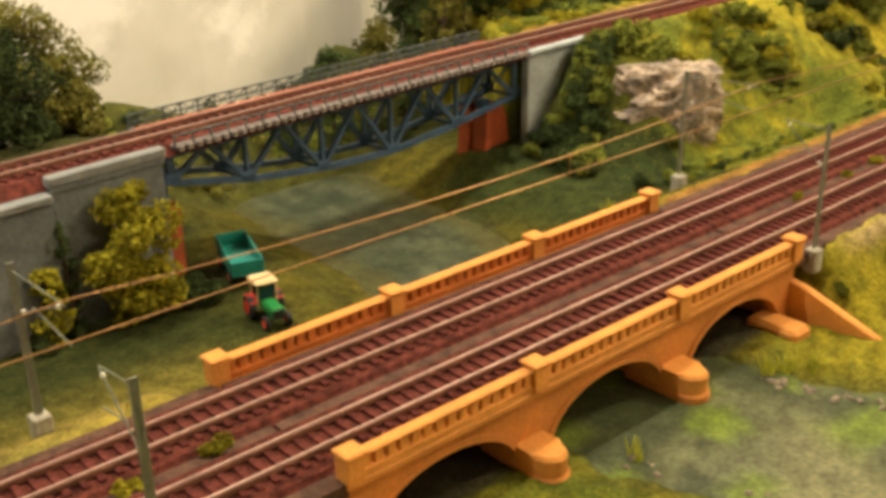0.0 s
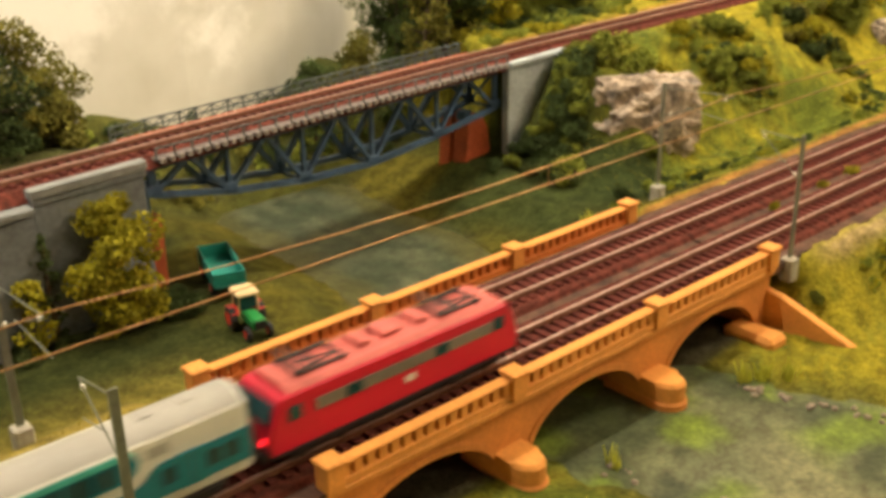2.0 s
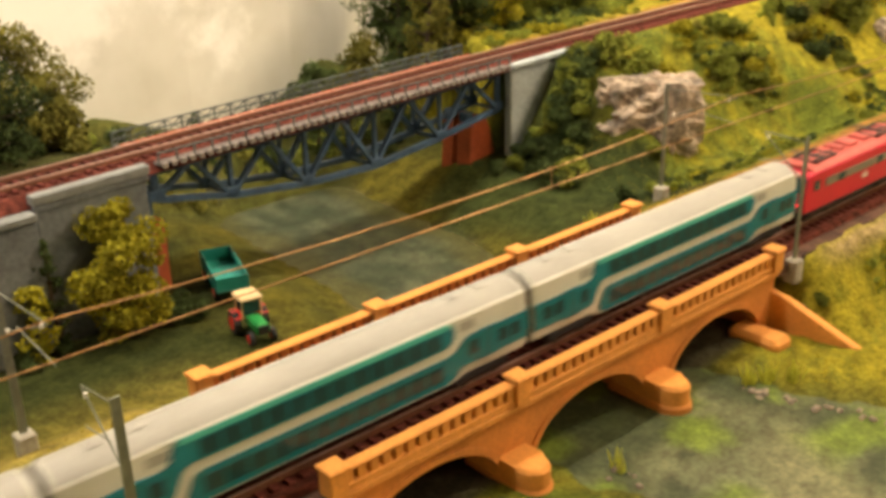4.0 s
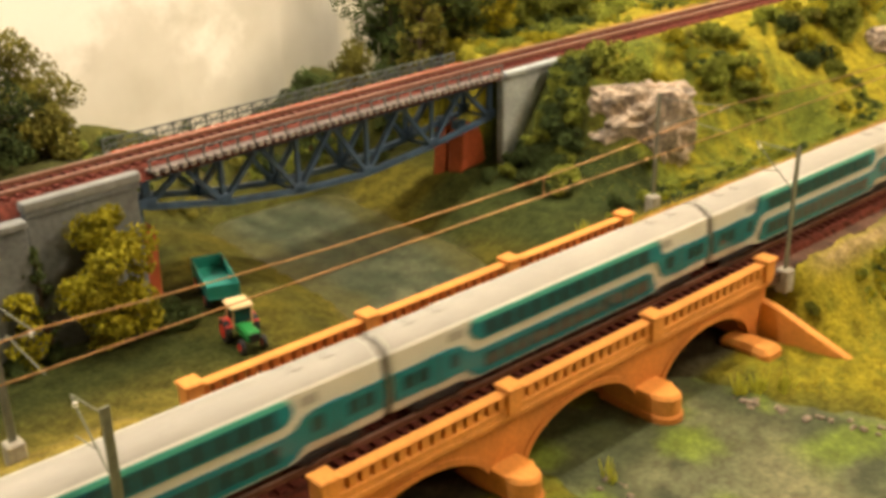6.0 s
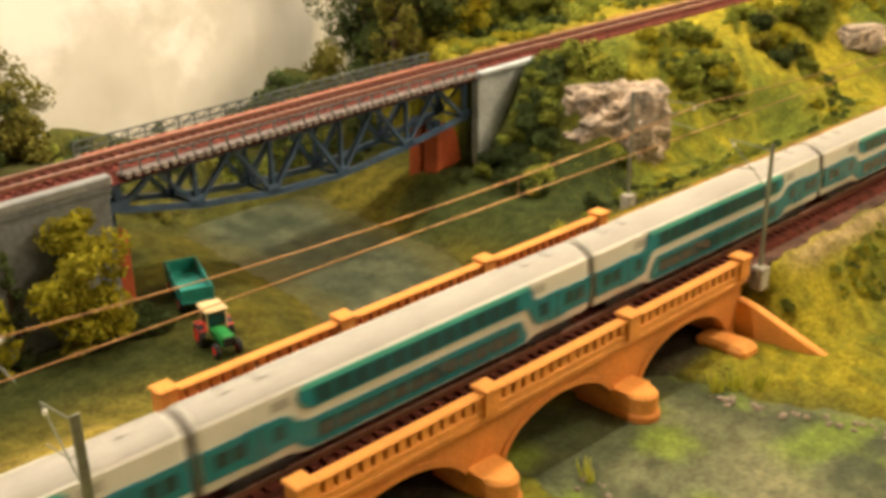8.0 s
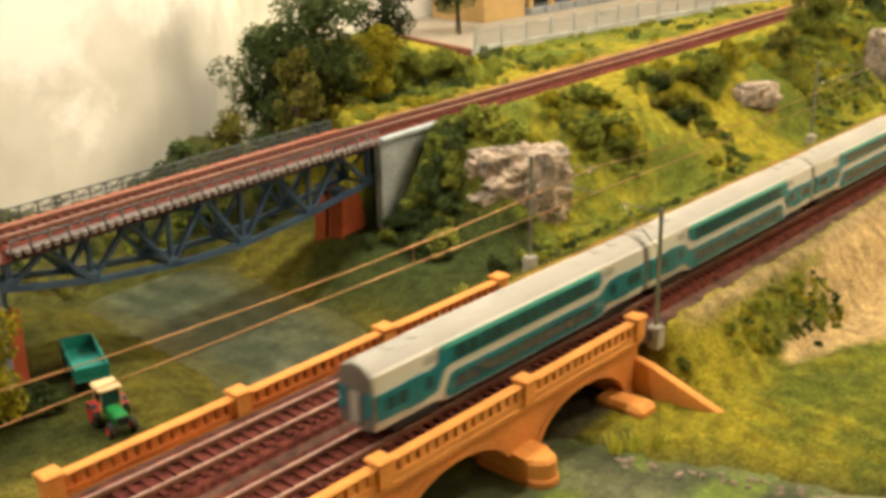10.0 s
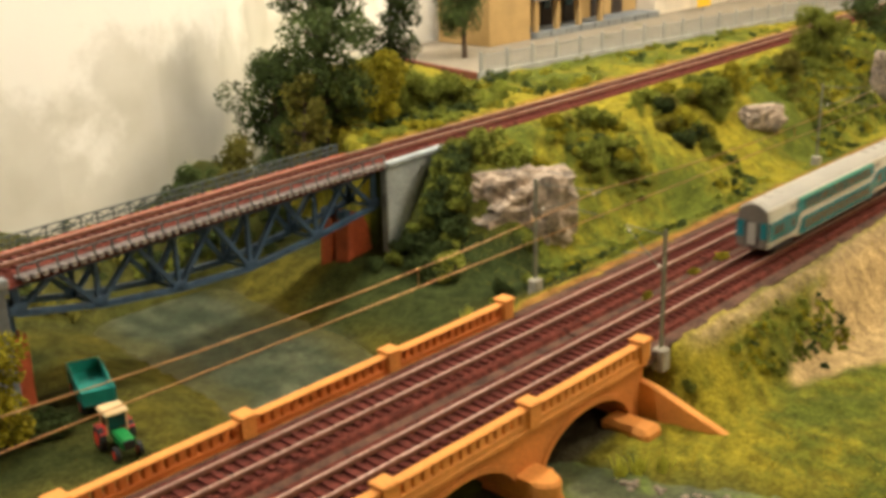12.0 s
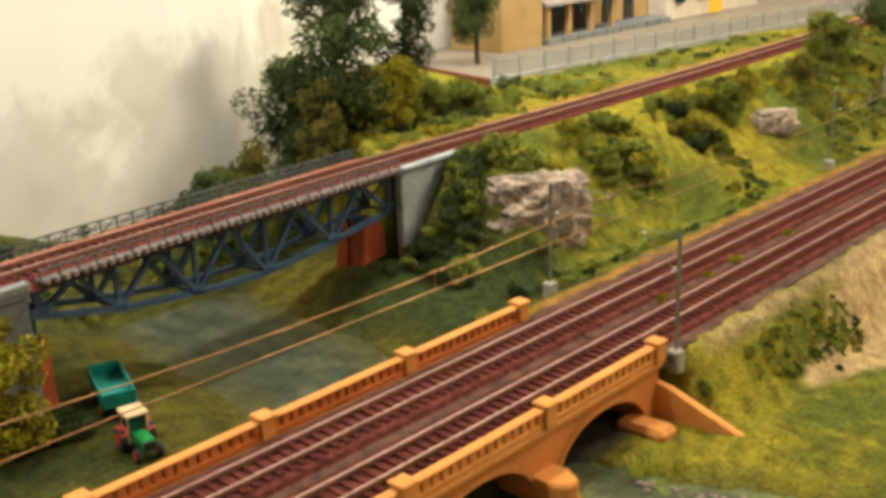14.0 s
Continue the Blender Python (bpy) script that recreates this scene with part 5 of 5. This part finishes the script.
def bogie(parent, x, y_half, material):
    b = put("bogie", boxes("bogie", material, ((x - 0.016, -y_half, 0.0030), (x + 0.016, y_half, 0.0068)), bevel=0.0008), parent)
    for dx in (-0.0095, 0.0095):
        for s in (-1, 1):
            bm = bmesh.new()
            rod(bm, (x + dx, s * GAUGE / 2 - 0.0010, 0.0042), (x + dx, s * GAUGE / 2 + 0.0010, 0.0042), 0.0042, 16)
            put("wheel", from_bm("wheel", bm, M_DARKGREY), b)


def shell(profile, x0, x1, material, name, taper=0.0):
    """A car body drawn along x from a half-round (y, z) profile, with rounded ends."""
    bm = bmesh.new()
    rings = []
    for x, s in ((x0, 0.93), (x0 + 0.0015, 0.985), (x0 + 0.004, 1.0), (x1 - 0.004, 1.0), (x1 - 0.0015, 0.985), (x1, 0.93)):
        zc = 0.024
        rings.append([bm.verts.new((x, y * s, zc + (z - zc) * (s if taper else 1.0))) for y, z in profile])
    for a, b in zip(rings, rings[1:]):
        for i in range(len(a)):
            j = (i + 1) % len(a)
            bm.faces.new((a[i], b[i], b[j], a[j]))
    bm.faces.new(rings[0][::-1])
    bm.faces.new(rings[-1])
    return from_bm(name, bm, material)


def build_loco():
    t = thing("electric_locomotive", pose(0, 0, 0), "red electric locomotive with a grey window band and lowered pantographs", "locomotive", "train")
    W = 0.0132
    L = LOCO_L
    # side walls with raked noses: an outline in x and z, drawn across the width
    o = [(-L + 0.0015, 0.0075), (-L, 0.0130), (-L + 0.0012, 0.0187), (-L + 0.0058, 0.0300), (-L + 0.0075, 0.0313), (-0.0075, 0.0313), (-0.0058, 0.0300), (-0.0012, 0.0187), (0.0, 0.0130), (-0.0015, 0.0075)]
    put("body", prism(o, "y", -W, W, M_RED, "body", 0.0008), t, label="glossy red body")
    roof = [(-W + 0.0006, 0.0315), (-W + 0.0030, 0.0332), (-0.0060, 0.0342), (0.0060, 0.0342), (W - 0.0030, 0.0332), (W - 0.0006, 0.0315)]
    put("roof", prism(roof, "x", -L + 0.010, -0.010, M_REDROOF, "roof", 0.0003), t, label="salmon-red roof")
    for s in (-1, 1):
        y0, y1 = sorted((s * (W + 0.0001), s * (W + 0.0005)))
        b = put("window_band", boxes("window_band", M_GREYBAND, ((-L + 0.0220, y0, 0.0205), (-0.0160, y1, 0.0257)), bevel=0.0001), t, label="grey louvre band")
        for x in (-0.092, -0.046):
            ya, yb = sorted((s * (W + 0.0006), s * (W + 0.0009)))
            put("window", boxes("window", M_GLASSDARK, ((x - 0.0035, ya, 0.0206), (x + 0.0035, yb, 0.0255)), bevel=0.0001), b)
        for x in (-L + 0.0125, -0.0125):
            put("cab_window", boxes("cab_window", M_GLASSDARK, ((x - 0.0030, y0, 0.0205), (x + 0.0030, y1, 0.0265)), bevel=0.0001), t)
        put("white_mark", boxes("white_mark", M_INSUL, ((-0.0660, y0, 0.0150), (-0.0605, y1, 0.0180)), bevel=0.0001), t)
        put("skirt_line", boxes("skirt_line", M_BLACK, ((-L + 0.002, y0, 0.0072), (-0.002, y1, 0.0085))), t)
    for x, s in ((-L, -1), (0.0, 1)):
        m = pose(x - s * 0.0034, 0, 0.0245, 0, s * -22, 0)
        put("windscreen", boxes("windscreen", M_GLASSDARK, ((-0.0004, -W + 0.002, -0.0044), (0.0004, W - 0.002, 0.0044)), bevel=0.0002), t, m @ pose(s * 0.0006, 0, 0), label="dark windscreen")
        put("buffer_beam", boxes("buffer_beam", M_BLACK, ((min(x - s * 0.001, x + s * 0.0018), -W + 0.001, 0.0060), (max(x - s * 0.001, x + s * 0.0018), W - 0.001, 0.0098)), bevel=0.0004), t)
        for y in (-0.0075, 0.0075):
            bm = bmesh.new()
            rod(bm, (x, y, 0.0086), (x + s * 0.0042, y, 0.0086), 0.0010, 8)
            rod(bm, (x + s * 0.0042, y, 0.0086), (x + s * 0.0048, y, 0.0086), 0.0024, 12)
            put("buffer", from_bm("buffer", bm, M_BLACK), t)
            bm = bmesh.new()
            rod(bm, (x - s * 0.0005, y * 1.2, 0.0135), (x + s * 0.0008, y * 1.2, 0.0135), 0.0013, 10)
            put("lamp", from_bm("lamp", bm, M_TAIL if s < 0 else M_INSUL), t, label="lit red tail lamp" if s < 0 else "white headlamp")
    # pantographs folded down on grey roof boards
    for x in (-0.030, -0.102):
        # an open base frame: two side rails and three cross rails
        rails = [((x - 0.0125, y - 0.0007, 0.0344), (x + 0.0125, y + 0.0007, 0.0351)) for y in (-0.0070, 0.0070)]
        rails += [((x + d - 0.0008, -0.0062, 0.0344), (x + d + 0.0008, 0.0062, 0.0351)) for d in (-0.0110, 0.0, 0.0110)]
        p = put("pantograph", boxes("pantograph", M_DARKGREY, *rails, bevel=0.0002), t, label="folded dark pantograph")
        for s in (-1, 1):
            bm = bmesh.new()
            rod(bm, (x - 0.012, s * 0.0065, 0.0354), (x + 0.010, s * 0.0050, 0.0367), 0.0005, 6)
            rod(bm, (x + 0.010, s * 0.0050, 0.0367), (x - 0.009, s * 0.0030, 0.0377), 0.0005, 6)
            put("arm", from_bm("arm", bm, M_DARKGREY), p)
            put("collector", boxes("collector", M_DARKGREY, ((x - 0.009 + s * 0.002 - 0.0006, -0.0110, 0.0377), (x - 0.009 + s * 0.002 + 0.0006, 0.0110, 0.0382)), bevel=0.0002), p)
            for dx in (-0.010, 0.010):
                bm = bmesh.new()
                rod(bm, (x + dx, s * 0.0070, 0.0342), (x + dx, s * 0.0070, 0.0356), 0.0011, 8)
                put("insulator", from_bm("insulator", bm, M_DARKGREY), p)
    for x, w in ((-0.066, 0.010), (-0.050, 0.006), (-0.080, 0.005)):
        put("roof_box", boxes("roof_box", M_REDROOF, ((x - w / 2, -0.006, 0.0343), (x + w / 2, 0.006, 0.0363)), bevel=0.0005), t)
    bm = bmesh.new()
    rod(bm, (-0.094, 0.0045, 0.0360), (-0.036, 0.0045, 0.0360), 0.0004, 6)
    put("roof_cable", from_bm("roof_cable", bm, M_WIRE), t)
    put("underframe", boxes("underframe", M_BLACK, ((-L + 0.042, -0.011, 0.0022), (-0.042, 0.011, 0.0072)), bevel=0.0010), t)
    for x in (-L + 0.026, -0.026):
        bogie(t, x, 0.0118, M_BLACK)
    return t


CAR_H = 0.0120                      # half the width of a car


def roof_z(y):
    return 0.0391 - 40 * y * y


def side_y(z):
    """The car's side: upright to the upper deck, then leaning in."""
    return CAR_H - 0.0012 * max(0.0, z - 0.0240) / 0.0100


def car_profile(low):
    """Section of a double-deck car: straight sides, sloped upper windows, flat round roof."""
    h, n = CAR_H, 12
    pts = [(-h + 0.0010, low), (-h, low + 0.0015), (-h, 0.0240)]
    pts += [(-0.0108 + 0.0216 * k / n, roof_z(-0.0108 + 0.0216 * k / n)) for k in range(n + 1)]
    return pts + [(h, 0.0240), (h, low + 0.0015), (h - 0.0010, low)]


def livery(name, outline, proud, material, parent, s, label=""):
    """A painted or glazed field with its own thickness, laid on the car's side; outline in (x, z)."""
    bm = bmesh.new()
    a = [bm.verts.new((x, s * (side_y(z) - 0.0006), z)) for x, z in outline]
    b = [bm.verts.new((x, s * (side_y(z) + proud), z)) for x, z in outline]
    bm.faces.new(a)
    bm.faces.new(b[::-1])
    for i in range(len(a)):
        j = (i + 1) % len(a)
        bm.faces.new((a[i], b[i], b[j], a[j]))
    return put(name, from_bm(name, bm, material), parent, label=label)


def build_car():
    """x = 0 is the front end; the car reaches back to -CAR_L."""
    t = thing("double_deck_car", pose(0, 0, 0), "cream-white and teal double-deck passenger car with stepped window bands", "train car", "train")
    H, L = CAR_H, CAR_L
    put("body", shell(car_profile(0.0076), -L, 0, M_CARWHITE, "body"), t, label="cream-white car body")
    roof = [(-0.0101 + 0.0202 * k / 12, roof_z(-0.0101 + 0.0202 * k / 12) + 0.0004) for k in range(13)]
    put("roof", prism(roof, "x", -L + 0.0012, -0.0012, M_CARROOF, "roof"), t, label="pale cream-grey roof")
    m0, m1 = -L + 0.0430, -0.0430
    put("low_floor", prism([(m0 - 0.0040, 0.0090), (m0 - 0.0030, 0.0075), (m0 + 0.0030, 0.0059), (m1 - 0.0030, 0.0059), (m1 + 0.0030, 0.0075), (m1 + 0.0040, 0.0090)], "y", -H + 0.0002, H - 0.0002, M_CARWHITE, "low_floor", 0.0002), t, label="cream skirt between the bogies")
    for s in (-1, 1):
        lo, hi = sorted((s * 0.0103, s * 0.0114))
        put("gutter", boxes("gutter", M_CARWHITE, ((m0 - 0.003, lo, 0.0345), (m1 + 0.003, hi, 0.0353)), bevel=0.0002), t, label="bright white rain gutter")
        # the upper band steps down into the rear end, the lower band steps up into the front end
        up = [(-L + 0.0006, 0.0130), (m0 - 0.0060, 0.0130), (m0 - 0.0030, 0.0145), (m0 + 0.0010, 0.0225), (m0 + 0.0040, 0.0242), (m1 - 0.0060, 0.0242), (m1 - 0.0022, 0.0262), (m1 - 0.0004, 0.0295),
              (m1 - 0.0016, 0.0328), (m1 - 0.0050, 0.0343), (m0 + 0.0005, 0.0343), (m0 - 0.0012, 0.0320), (m0 - 0.0030, 0.0270), (m0 - 0.0060, 0.0258), (-L + 0.0006, 0.0258)]
        u = livery("upper_band", up, 0.0009, M_TEAL, t, s, "teal upper band stepping down to the end")
        dn = [(m0 + 0.0045, 0.0074), (m1 - 0.0050, 0.0074), (m1 - 0.0010, 0.0092), (m1 + 0.0030, 0.0126), (-0.0006, 0.0130), (-0.0006, 0.0258), (m1 + 0.0075, 0.0258), (m1 + 0.0035, 0.0245),
              (m1 - 0.0010, 0.0206), (m1 - 0.0050, 0.0195), (m0 + 0.0080, 0.0195), (m0 + 0.0050, 0.0180), (m0 + 0.0018, 0.0112), (m0 + 0.0022, 0.0085)]
        d = livery("lower_band", dn, 0.0009, M_TEAL, t, s, "teal lower band stepping up to the end")
        livery("mint_line", [(m0 + 0.0006, 0.0325), (m1 - 0.0030, 0.0325), (m1 - 0.0020, 0.0332), (m1 - 0.0050, 0.0345), (m0 + 0.0010, 0.0345)], 0.0011, M_TEALLINE, u, s, "mint-green line along the top edge")
        n = 12
        for k in range(n):
            x = m0 + 0.0080 + (k + 0.5) * (m1 - m0 - 0.0160) / n
            w = (m1 - m0 - 0.0160) / n / 2 - 0.0006
            livery("window", [(x - w, 0.0254), (x + w, 0.0254), (x + w, 0.0318), (x - w, 0.0318)], 0.0012, M_GLASSDARK, u, s)
            livery("window", [(x - w, 0.0102), (x + w, 0.0102), (x + w, 0.0172), (x - w, 0.0172)], 0.0012, M_GLASSDARK, d, s)
        for sign, band in ((0, d), (1, u)):
            for c in (-0.0085, -0.0160, -0.0335):
                x = -L - c if sign else c
                livery("window", [(x - 0.0028, 0.0170), (x + 0.0028, 0.0170), (x + 0.0028, 0.0232), (x - 0.0028, 0.0232)], 0.0012, M_GLASSDARK, band, s)
            x = -L + 0.0250 if sign else -0.0250
            livery("door", [(x - 0.0056, 0.0126), (x + 0.0056, 0.0126), (x + 0.0056, 0.0262), (x - 0.0056, 0.0262)], 0.0013, M_TEAL, t, s, "teal double door")
            livery("door_grip", [(x - 0.0002, 0.0130), (x + 0.0002, 0.0130), (x + 0.0002, 0.0256), (x - 0.0002, 0.0256)], 0.0015, M_BLACK, t, s, "dark door seam")
            # ventilation grille in the upper wall at each end
            x = -L + 0.0360 if sign else -0.0360
            livery("grille", [(x - 0.0042, 0.0285), (x + 0.0042, 0.0285), (x + 0.0042, 0.0325), (x - 0.0042, 0.0325)], 0.0003, M_CARROOF, t, s, "grey ventilation grille")
    for x, s in ((0.0, 1), (-CAR_L, -1)):
        xa, xb = sorted((x + s * 0.0001, x + s * 0.0016))
        g = put("gangway", boxes("gangway", M_BLACK, ((xa, -0.0052, 0.0090), (xb, 0.0052, 0.0262)), bevel=0.0008), t, label="black gangway bellows")
        xa, xb = sorted((x + s * 0.0017, x + s * 0.0020))
        put("gangway_door", boxes("gangway_door", M_CARROOF, ((xa, -0.0032, 0.0100), (xb, 0.0032, 0.0255)), bevel=0.0002), g)
        ring = [(y * 0.93, 0.0075 + (z - 0.0075) * 0.97) for y, z in car_profile(0.0080)]
        xa, xb = sorted((x - s * 0.0004, x + s * 0.0012))
        put("end_seal", prism(ring, "x", xa, xb, M_ENDGREY, "end_seal"), t, label="grey-brown rubber seal round the car end")
        for q in (-1, 1):
            xa, xb = sorted((x + s * 0.0001, x + s * 0.0016))
            ya, yb = sorted((q * 0.0060, q * (H - 0.0012)))
            put("end_panel", boxes("end_panel", M_TEAL, ((xa, ya, 0.0145), (xb, yb, 0.0262)), bevel=0.0002), t)
    put("underframe", boxes("underframe", M_BLACK, ((-CAR_L + 0.048, -0.0100, 0.0032), (-0.048, 0.0100, 0.0062)), bevel=0.0010), t)
    for x in (-CAR_L + 0.027, -0.027):
        bogie(t, x, 0.0108, M_BLACK)
        for dx in (-0.008, 0.008):
            put("roof_vent", boxes("roof_vent", M_CARROOF, ((x + dx - 0.0022, -0.003, 0.0390), (x + dx + 0.0022, 0.003, 0.0400)), bevel=0.0004), t)
    return t


build_ground()
build_water()
build_room()
build_stone_bridge()
build_truss_bridge()
build_abutments()
build_trees()
more_trees()
build_bushes()
build_grass()
build_tufts()
build_rocks()
build_catenary()
build_tractor()
build_trailer()
build_house()
LOCO = build_loco()
CARS = [build_car()]
for k in range(5):
    CARS.append(copy_thing(CARS[0], Matrix()))
build_tracks()


def motions():
    """The train runs along the near track at a steady pace."""
    speed, front = 0.1818, -0.3478
    times = (0.0, 3.5, 7.0, 10.5, 14.0)
    walk(LOCO, [(t, pose(front + speed * t, TRACK_NEAR, 0)) for t in times])
    # the third and the fifth car run the other way round
    for k, car in enumerate(CARS):
        back, turn = LOCO_L + 0.0065 + PITCH * k, 180 if k in (2, 4) else 0
        if turn:
            back += CAR_L
        walk(car, [(t, pose(front + speed * t - back, TRACK_NEAR, 0, 0, 0, turn)) for t in times])


motions()
